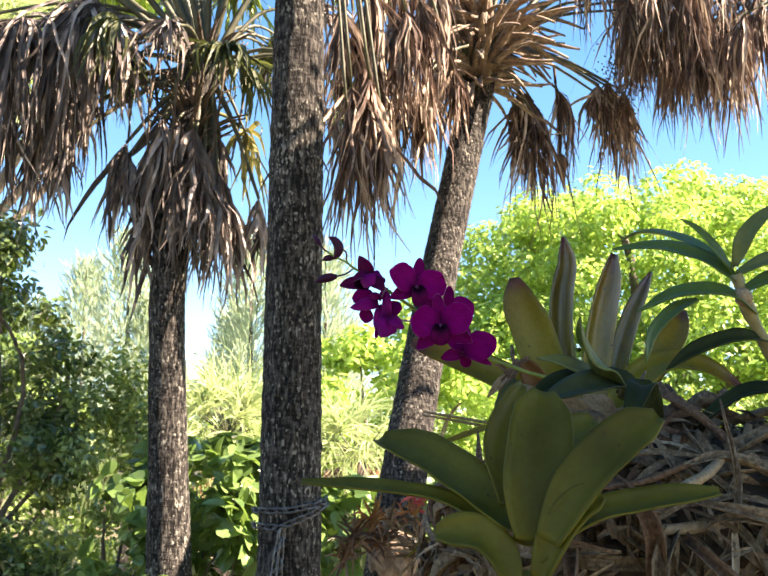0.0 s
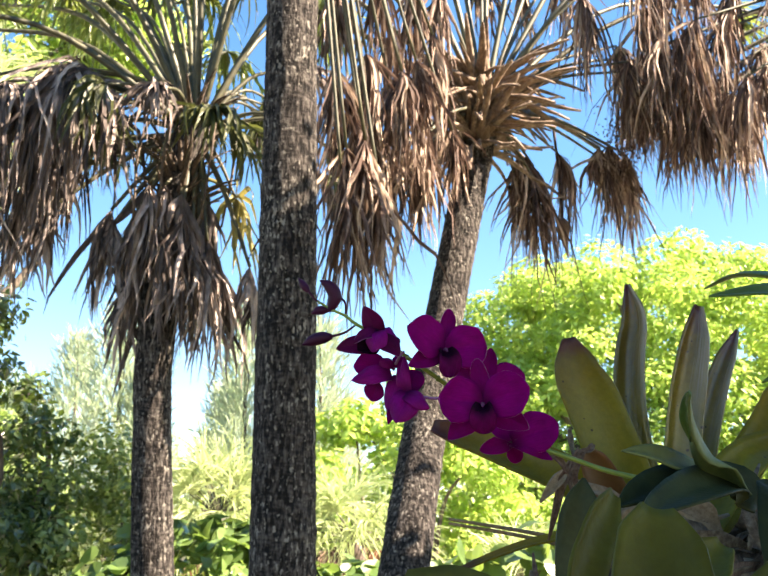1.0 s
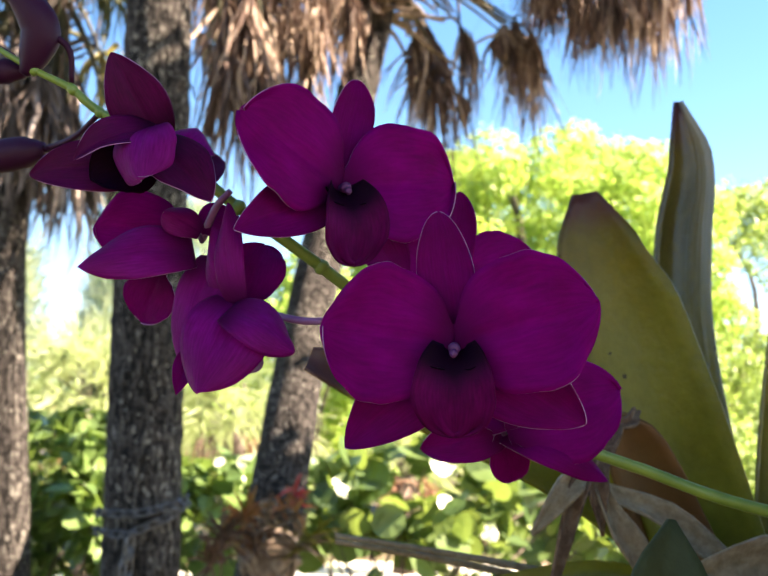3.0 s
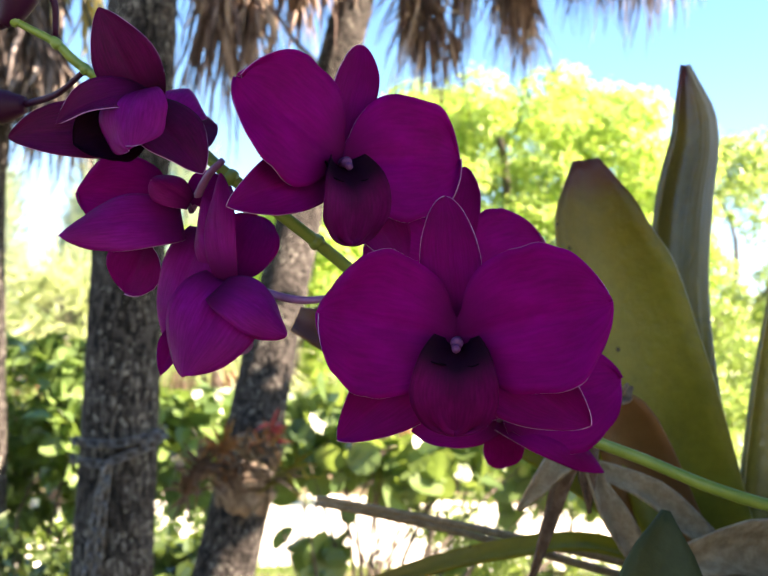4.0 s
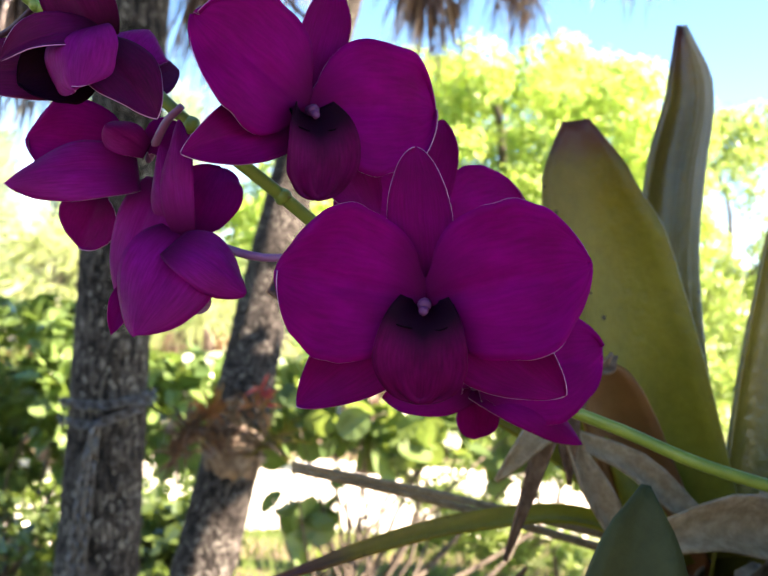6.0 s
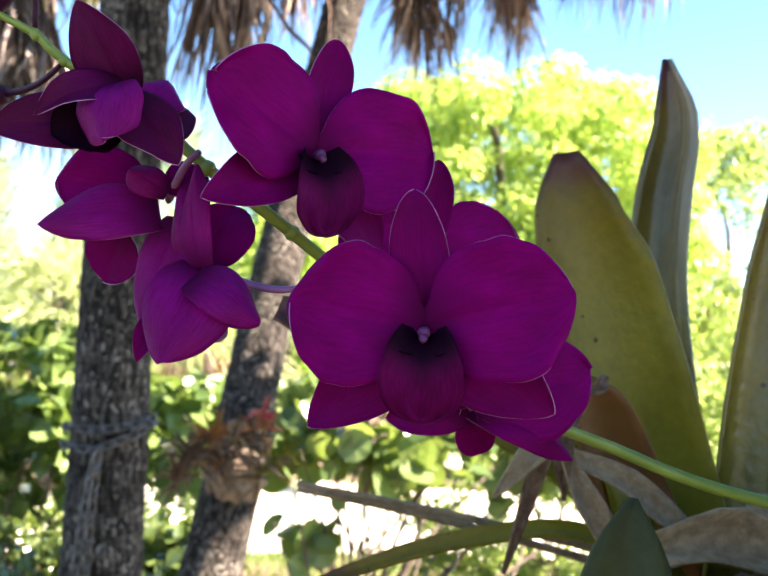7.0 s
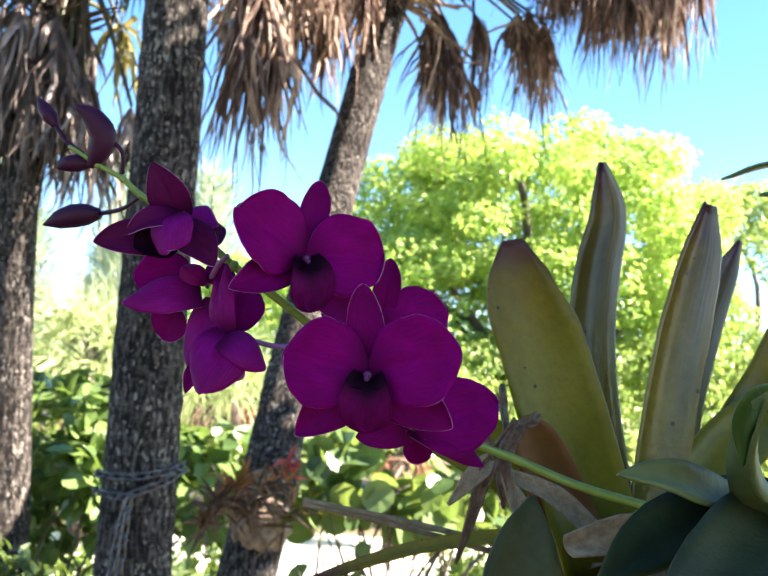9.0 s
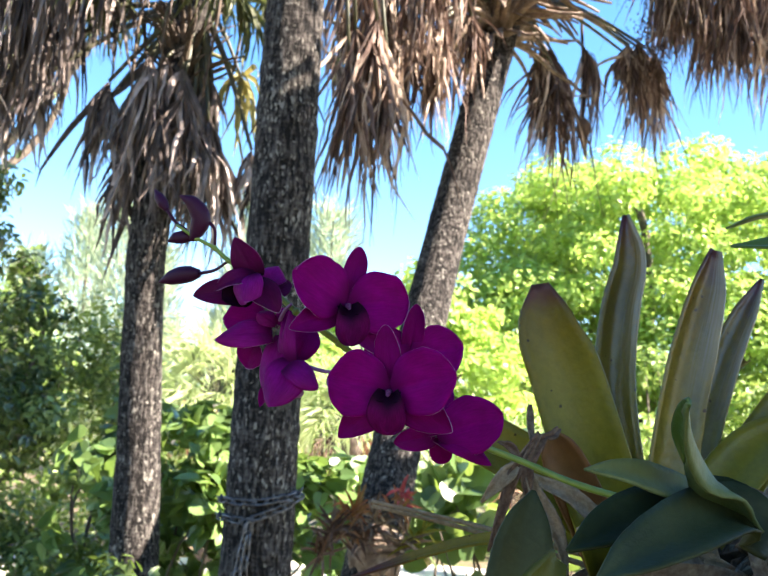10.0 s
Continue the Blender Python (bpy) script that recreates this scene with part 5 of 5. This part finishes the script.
# leaves where the flower stem starts
LOW = [
    ([(0.3147, 1.14, 1.6654), (0.2659, 1.10, 1.6752), (0.236, 1.08, 1.681), (0.2115, 1.066, 1.6819)], 0.019, M_GREY_LEAF, (-0.1, -0.9, 0.45)),
    ([(0.335, 1.13, 1.650), (0.307, 1.105, 1.668), (0.284, 1.085, 1.685), (0.262, 1.05, 1.702), (0.2470, 1.015, 1.717)], 0.030, M_GREY_LEAF, (-0.75, -0.6, 0.25)),
    ([(0.2480, 1.014, 1.718), (0.2535, 1.035, 1.713), (0.2560, 1.05, 1.703), (0.2620, 1.06, 1.688)], 0.010, M_ORCHID_LEAF, (-0.6, -0.8, 0.1)),
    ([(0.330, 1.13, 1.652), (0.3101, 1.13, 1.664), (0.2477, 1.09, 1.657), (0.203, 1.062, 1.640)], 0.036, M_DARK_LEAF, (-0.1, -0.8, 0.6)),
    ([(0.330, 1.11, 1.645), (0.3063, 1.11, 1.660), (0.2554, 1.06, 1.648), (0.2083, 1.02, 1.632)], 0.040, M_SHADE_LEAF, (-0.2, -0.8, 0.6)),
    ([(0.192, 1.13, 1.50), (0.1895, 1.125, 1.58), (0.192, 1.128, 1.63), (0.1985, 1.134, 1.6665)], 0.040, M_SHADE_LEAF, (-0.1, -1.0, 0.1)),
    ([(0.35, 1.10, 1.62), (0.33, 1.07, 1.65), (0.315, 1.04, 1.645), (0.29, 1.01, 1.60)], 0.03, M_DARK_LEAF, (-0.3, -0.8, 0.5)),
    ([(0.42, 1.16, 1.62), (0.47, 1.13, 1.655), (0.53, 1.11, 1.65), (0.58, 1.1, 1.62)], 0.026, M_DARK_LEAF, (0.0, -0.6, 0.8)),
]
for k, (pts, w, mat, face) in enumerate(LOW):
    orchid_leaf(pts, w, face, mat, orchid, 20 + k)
settle(orchid, (0.42, 1.18, 1.58))
cam.data.dof.use_dof = True
cam.data.dof.focus_object = front_flower
cam.data.dof.aperture_fstop = 34.0


# ---- bromeliads ----
def bromeliad_leaf(parent, points, widths, material, face, seed, cup=0.22, tip=True, thick=0.002, label=""):
    v, f, uv = blade(points, widths, cup, face, 26, 9, 0.012, 0.0, seed)
    ob = make("leaf", v, f, [material, M_BROM_TIP], parent, label, uv=uv)
    if tip:
        for p in ob.data.polygons:
            if p.index // 8 >= 25:
                p.material_index = 1
    return solid(ob, thick)


brom = holder("bromeliad", "upright olive-yellow bromeliad with brown-spotted leaves", "bromeliad")
def strap(w, end=0.45):
    return [w * q for q in (0.96, 1.0, 1.0, 0.99, 0.96, 0.88, 0.7, 0.6 * end)]


bromeliad_leaf(brom, [(0.297, 1.285, 1.61), (0.264, 1.28, 1.699), (0.246, 1.28, 1.749), (0.233, 1.28, 1.777), (0.225, 1.279, 1.814)], strap(0.054, 0.36), M_BROM, (-0.15, -1, 0.0), 1, label="broad olive leaf with brown holes and specks")
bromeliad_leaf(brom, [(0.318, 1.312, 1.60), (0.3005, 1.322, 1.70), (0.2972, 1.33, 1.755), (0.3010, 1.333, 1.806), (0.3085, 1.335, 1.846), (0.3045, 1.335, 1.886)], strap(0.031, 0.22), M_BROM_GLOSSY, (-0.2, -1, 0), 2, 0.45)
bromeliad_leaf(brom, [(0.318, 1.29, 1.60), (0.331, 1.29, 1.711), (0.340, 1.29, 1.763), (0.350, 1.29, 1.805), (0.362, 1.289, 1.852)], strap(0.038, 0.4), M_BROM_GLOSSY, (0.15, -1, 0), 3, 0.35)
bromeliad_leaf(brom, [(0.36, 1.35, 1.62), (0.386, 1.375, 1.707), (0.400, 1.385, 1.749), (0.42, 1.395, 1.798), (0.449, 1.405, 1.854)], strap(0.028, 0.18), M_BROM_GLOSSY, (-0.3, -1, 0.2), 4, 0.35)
bromeliad_leaf(brom, [(0.34, 1.32, 1.61), (0.42, 1.34, 1.70), (0.49, 1.35, 1.71), (0.56, 1.36, 1.68)], strap(0.045, 0.3), M_BROM, (0, -0.7, 0.7), 5)
bromeliad_leaf(brom, [(0.285, 1.30, 1.63), (0.235, 1.305, 1.672), (0.16, 1.315, 1.708), (0.0935, 1.325, 1.731)], strap(0.042, 0.5), M_BROM, (0.0, -0.95, 0.3), 6)
bromeliad_leaf(brom, [(0.30, 1.30, 1.612), (0.247, 1.31, 1.626), (0.202, 1.32, 1.62), (0.162, 1.33, 1.608), (0.10, 1.342, 1.583)], strap(0.011, 0.3), M_BROM, (0, -0.7, 0.7), 7)
bromeliad_leaf(brom, [(0.293, 1.29, 1.60), (0.272, 1.284, 1.640), (0.255, 1.276, 1.668), (0.243, 1.269, 1.688), (0.2330, 1.264, 1.7035)], strap(0.034, 0.4), M_BROM_RED, (-0.2, -1, 0.1), 8, label="reddish old leaf")
bromeliad_leaf(brom, [(0.36, 1.33, 1.60), (0.42, 1.36, 1.69), (0.47, 1.39, 1.75), (0.50, 1.42, 1.80)], strap(0.040, 0.3), M_BROM, (-0.3, -1, 0.2), 9)
settle(brom, (0.32, 1.31, 1.56))

front = holder("bromeliad", "broad green bromeliad rosette with arching leaves", "bromeliad")
FRONT = [
    ([(0.1539, 0.885, 1.508), (0.1198, 0.92, 1.540), (0.0820, 0.95, 1.5675), (0.0389, 0.98, 1.5880)], 0.055, (0.3, -0.75, 0.6)),
    ([(0.150, 0.89, 1.495), (0.105, 0.91, 1.528), (0.0573, 0.92, 1.5390), (-0.0341, 0.93, 1.5460)], 0.022, (0.1, -0.5, 0.85)),
    ([(0.166, 0.870, 1.500), (0.1705, 0.88, 1.5474), (0.1775, 0.895, 1.5862), (0.1876, 0.92, 1.6323)], 0.058, (-0.05, -1, -0.1)),
    ([(0.1479, 0.90, 1.528), (0.1408, 0.93, 1.5778), (0.1551, 0.955, 1.6112), (0.1789, 0.98, 1.6446)], 0.030, (0.5, -0.9, 0.1)),
    ([(0.1787, 0.86, 1.500), (0.2068, 0.86, 1.5481), (0.2417, 0.86, 1.5839), (0.2769, 0.86, 1.6077)], 0.043, (-0.45, -0.85, 0.3)),
    ([(0.170, 0.87, 1.485), (0.21, 0.875, 1.518), (0.261, 0.88, 1.5319), (0.3355, 0.88, 1.5436)], 0.028, (-0.2, -0.7, 0.7)),
    ([(0.165, 0.90, 1.495), (0.192, 0.93, 1.545), (0.215, 0.96, 1.585), (0.25, 0.98, 1.612)], 0.040, (-0.4, -0.9, 0.2)),
    ([(0.172, 0.865, 1.470), (0.186, 0.862, 1.505), (0.205, 0.86, 1.53), (0.225, 0.86, 1.54)], 0.030, (-0.5, -0.8, 0.1)),
    ([(0.150, 0.87, 1.465), (0.135, 0.875, 1.492), (0.115, 0.88, 1.505), (0.085, 0.885, 1.505)], 0.034, (0.3, -0.85, 0.4)),
]
for k, (pts, w, face) in enumerate(FRONT):
    bromeliad_leaf(front, pts, [w * q for q in (0.5, 0.8, 0.97, 1.0, 1.0, 0.97, 0.86, 0.34)], M_BROM_GREEN, face, 40 + k, 0.25, tip=False)
v, f = tube(spline([(0.165, 0.885, 1.36), (0.163, 0.882, 1.42), (0.162, 0.88, 1.475)], 8), [0.018, 0.02, 0.022, 0.024, 0.025, 0.024, 0.02, 0.006], 12)
make("leaf_sheath", v, f, M_BROM_GREEN, front)
settle(front, (0.155, 0.87, 1.36))

# ---- dry mount on the stump ----
stump = holder("tree_stump", "weathered tree stump covered with dry leaves", "stump")
v, f = trunk_mesh([(0.48, 1.32, -0.1), (0.47, 1.30, 0.7), (0.45, 1.27, 1.40)], [0.27, 0.22, 0.2], 51.0, 90, 40)
make("trunk", v, f, M_BARK, stump)
settle(stump, (0.48, 1.32, 0))


def mound_material():
    return plain_material("fibre_compost", (0.018, 0.012, 0.008), (0.09, 0.06, 0.04), 0.95, 60, 0, 0.9)


g = np.random.default_rng(5)
v, f = [], []
for i in range(26):
    for k in range(36):
        th, ph = math.pi * 0.62 * i / 25, 2 * math.pi * k / 36
        d = np.array((math.sin(th) * math.cos(ph), math.sin(th) * math.sin(ph), math.cos(th)))
        q = 1 + 0.22 * noise.noise(Vector(d * 3.5)) + 0.1 * noise.noise(Vector(d * 11))
        v.append(np.array((0.43, 1.24, 1.44)) + d * np.array((0.27, 0.2, 0.16)) * q)
f = [(i * 36 + k, i * 36 + (k + 1) % 36, (i + 1) * 36 + (k + 1) % 36, (i + 1) * 36 + k) for i in range(25) for k in range(36)]
mound = tagged(make("moss_mound", v, f, mound_material()), "dark fibrous root mound on the stump", "root mound")
# dry strap leaves that lie on it
dry = holder("dry_leaf_pile", "pile of dry curled tan leaves on the mound", "dry leaves")
for k in range(330):
    th, ph = math.pi * 0.5 * math.sqrt(g.random()), g.uniform(0, 2 * math.pi)
    d = np.array((math.sin(th) * math.cos(ph), math.sin(th) * math.sin(ph), math.cos(th)))
    a = np.array((0.43, 1.24, 1.44)) + d * np.array((0.28, 0.21, 0.17)) * g.uniform(0.95, 1.12)
    w = unit(unit(np.cross(d, g.normal(size=3))) + d * g.uniform(-0.15, 0.45))
    l = g.uniform(0.05, 0.17)
    b = a + w * l / 2 + d * 0.02 * g.random()
    c = a + w * l - d * 0.05 * g.random() + g.normal(size=3) * 0.02
    wd = g.uniform(0.006, 0.021)
    if min(a[0], c[0]) < 0.34 and max(a[2], c[2]) > 1.61:
        continue
    bv, bf, uv = blade([a, b, c], [wd * 0.8, wd, wd * 0.8, wd * 0.15], g.uniform(0.2, 1.1), d, 9, 5, 0.2, 0, k)
    solid(make("dry_leaf", bv, bf, M_DRY_LEAF if k % 3 else M_HUSK, dry, uv=uv), 0.0012)
for k in range(16):
    a = np.array((g.uniform(0.27, 0.52), g.uniform(1.02, 1.16), g.uniform(1.5, 1.585)))
    w = unit((g.uniform(-1, 1), g.uniform(-0.5, 0.1), g.uniform(-0.6, 0.3)))
    l, r = g.uniform(0.06, 0.14), g.uniform(0.0035, 0.0065)
    v, f = tube(spline([a, a + w * l / 2 + g.normal(size=3) * 0.006, a + w * l], 9), [r * q for q in (0.8, 1.0, 1.05, 1.1, 1.0, 1.05, 0.95, 0.85, 0.6)], 8)
    make("old_cane", v, f, M_TAN if k % 2 else M_HUSK, dry)
crumbs = []
for k in range(1500):
    th, ph = math.pi * 0.55 * math.sqrt(g.random()), g.uniform(0, 2 * math.pi)
    d = np.array((math.sin(th) * math.cos(ph), math.sin(th) * math.sin(ph), math.cos(th)))
    a = np.array((0.43, 1.24, 1.44)) + d * np.array((0.27, 0.2, 0.16)) * g.uniform(0.98, 1.2)
    w = unit(unit(np.cross(d, g.normal(size=3))) + d * g.uniform(-0.3, 0.3))
    l, wd = g.uniform(0.015, 0.07), g.uniform(0.003, 0.012)
    bv, bf, uv = blade([a, a + w * l / 2 + d * 0.006, a + w * l], [wd * 0.6, wd, wd * 0.3], g.uniform(0, 0.8), d, 4, 3, 0.2, 0, k)
    crumbs.append((bv, bf))
make("leaf_litter", *merged(crumbs), M_DRY_LEAF, dry)["kind"] = "stuff"
HUSKS = [
    ([(0.2229, 1.245, 1.7016), (0.2056, 1.24, 1.6744), (0.197, 1.24, 1.645), (0.1898, 1.24, 1.6191)], 0.008, M_HUSK), ([(0.2260, 1.246, 1.700), (0.214, 1.242, 1.678), (0.2162, 1.24, 1.6507)], 0.010, M_HUSK),
    ([(0.2080, 1.241, 1.680), (0.196, 1.238, 1.668), (0.1824, 1.235, 1.6521)], 0.011, M_TAN), ([(0.2100, 1.24, 1.678), (0.202, 1.238, 1.690), (0.192, 1.236, 1.694)], 0.006, M_HUSK),
    ([(0.2162, 1.243, 1.672), (0.223, 1.243, 1.655), (0.238, 1.242, 1.632), (0.246, 1.24, 1.600)], 0.012, M_TAN), ([(0.2120, 1.25, 1.672), (0.245, 1.248, 1.660), (0.27, 1.244, 1.642), (0.296, 1.235, 1.628)], 0.012, M_TAN),
    ([(0.2461, 1.22, 1.6337), (0.28, 1.222, 1.640), (0.3142, 1.22, 1.6287), (0.36, 1.215, 1.615)], 0.024, M_TAN), ([(0.2372, 1.25, 1.706), (0.231, 1.245, 1.700), (0.222, 1.245, 1.700)], 0.006, M_HUSK),
    ([(0.300, 1.235, 1.650), (0.325, 1.23, 1.640), (0.345, 1.225, 1.622)], 0.026, M_TAN), ([(0.218, 1.262, 1.722), (0.2185, 1.258, 1.705), (0.221, 1.252, 1.690)], 0.005, M_DRY_LEAF),
]
for k, (pts, w, mat) in enumerate(HUSKS):
    bv, bf, uv = blade(pts, [w * 0.5, w, w * 0.8, w * 0.1], 0.5, (0, -1, 0.2), 12, 5, 0.2, 0, 900 + k)
    solid(make("dry_leaf", bv, bf, mat, dry, uv=uv), 0.0012)
settle(dry, (0.43, 1.24, 1.55))
for k, (a, b, c) in enumerate([((0.112, 1.351, 1.641), (0.2, 1.345, 1.627), (0.34, 1.33, 1.60)), ((0.113, 1.36, 1.637), (0.2, 1.352, 1.622), (0.34, 1.335, 1.59))]):
    v, f = tube(spline([a, b, c], 14), np.linspace(0.0015, 0.0027, 14), 7)
    tagged(make("dry_stalk", v, f, M_TAN), "thin dry brown flower stalk", "dry stalk", "dry stalks")


# ---- chain round the middle palm ----
def chain_link():
    pts = []
    for a in np.linspace(0, 2 * math.pi, 13)[:-1]:
        pts.append((math.cos(a) * 0.0155, math.sin(a) * 0.0155 + (0.014 if math.sin(a) >= 0 else -0.014), 0))
    ring = np.array(pts + [pts[0]])
    v, f = [], []
    n = 6
    for i in range(12):
        t = unit(ring[i + 1] - ring[i - 1 if i else 11])
        s = np.cross(t, (0, 0, 1))
        for k in range(n):
            b = 2 * math.pi * k / n
            v.append(ring[i] + 0.0048 * (math.cos(b) * s + math.sin(b) * np.array((0, 0, 1))))
    f = [(i * n + k, i * n + (k + 1) % n, ((i + 1) % 12) * n + (k + 1) % n, ((i + 1) % 12) * n + k) for i in range(12) for k in range(n)]
    return v, f


chain = holder("chain", "galvanised steel chain wrapped round the palm trunk", "chain")
first = [None]


def run_chain(points, pitch=0.047):
    p = spline(points, 400)
    s = np.concatenate([[0], np.cumsum(np.linalg.norm(np.diff(p, axis=0), axis=1))])
    for k in range(int(s[-1] / pitch)):
        q = np.array([np.interp((k + 0.5) * pitch, s, p[:, i]) for i in range(3)])
        e = np.array([np.interp((k + 0.6) * pitch, s, p[:, i]) for i in range(3)])
        y = unit(e - q)
        z = unit(np.cross(y, (0.3, 1, 0.2)))
        m = Matrix((Vector(np.cross(y, z)), Vector(y), Vector(z))).transposed().to_4x4()
        if first[0] is None:
            ob = first[0] = make("link", *chain_link(), M_CHAIN, chain)
        else:
            ob = new("link", first[0].data)
            ob.parent = chain
        ob.matrix_local = Matrix.Translation(Vector(q)) @ m @ Matrix.Rotation(radians(35 + 90 * (k % 2)), 4, "Y")


def ring_at(z0, z1, a0, a1, r=0.168):
    return [(-0.23 + r * math.cos(a), 4.86 + r * math.sin(a), z0 + (z1 - z0) * (a - a0) / (a1 - a0)) for a in np.linspace(a0, a1, 14)]


run_chain(ring_at(1.40, 1.40, -3.3, -1.65) + ring_at(1.405, 1.46, -1.5, 0.2))
run_chain(ring_at(1.335, 1.325, -3.3, -1.75) + ring_at(1.34, 1.44, -1.6, -0.1, 0.172))
run_chain([(-0.25, 4.688, 1.325), (-0.256, 4.684, 1.2), (-0.262, 4.688, 1.0), (-0.275, 4.69, 0.5)])
run_chain([(-0.255, 4.683, 1.32), (-0.275, 4.682, 1.2), (-0.295, 4.688, 1.0), (-0.315, 4.69, 0.5)])
settle(chain, (-0.23, 4.69, 0.6))

# ---- bromeliads tied to the leaning palm ----
clump = holder("bromeliad_clump", "small reddish bromeliads and dry roots tied to the leaning palm", "bromeliad clump")
g = np.random.default_rng(9)
for c, n, l, mat in (((0.10, 5.45, 1.24), 34, 0.17, M_HUSK), ((0.18, 5.42, 1.33), 26, 0.15, M_BROM_RED), ((0.30, 5.42, 1.30), 26, 0.15, M_DRY_LEAF), ((0.05, 5.42, 1.14), 22, 0.14, M_HUSK), ((0.39, 5.4, 1.38), 16, 0.11, M_BROM_RED), ((0.40, 5.38, 1.42), 9, 0.09, M_RED), ((0.42, 5.5, 1.2), 26, 0.2, M_DRY_LEAF), ((0.5, 5.5, 1.22), 14, 0.15, M_BROM_GREEN), ((0.22, 5.45, 1.2), 24, 0.16, M_HUSK)):
    pieces = []
    for k in range(n):
        d = unit(g.normal(size=3) + (0, -0.5, 0.45))
        a = np.array(c) + g.normal(size=3) * 0.02
        v, f, uv = blade([a, a + d * l * 0.55, a + d * l + np.array((0, 0, -0.25 * l * g.random()))], [0.012, 0.016, 0.002], 0.3, (0.1, -1, 0.3), 6, 3, 0, 0, k)
        pieces.append((v, f))
    make("rosette", *merged(pieces), mat, clump, smooth=False)["kind"] = "stuff"
v, f = [], []
for i in range(16):
    for k in range(24):
        th, ph = math.pi * i / 15, 2 * math.pi * k / 24
        d = np.array((math.sin(th) * math.cos(ph), math.sin(th) * math.sin(ph), math.cos(th)))
        v.append(np.array((0.31, 5.62, 1.13)) + d * np.array((0.14, 0.13, 0.14)) * (1 + 0.3 * noise.noise(Vector(d * 4))))
f = [(i * 24 + k, i * 24 + (k + 1) % 24, (i + 1) * 24 + (k + 1) % 24, (i + 1) * 24 + k) for i in range(15) for k in range(24)]
make("root_ball", v, f, M_BOOT_PALE, clump)
settle(clump, (0.3, 5.55, 1.1))
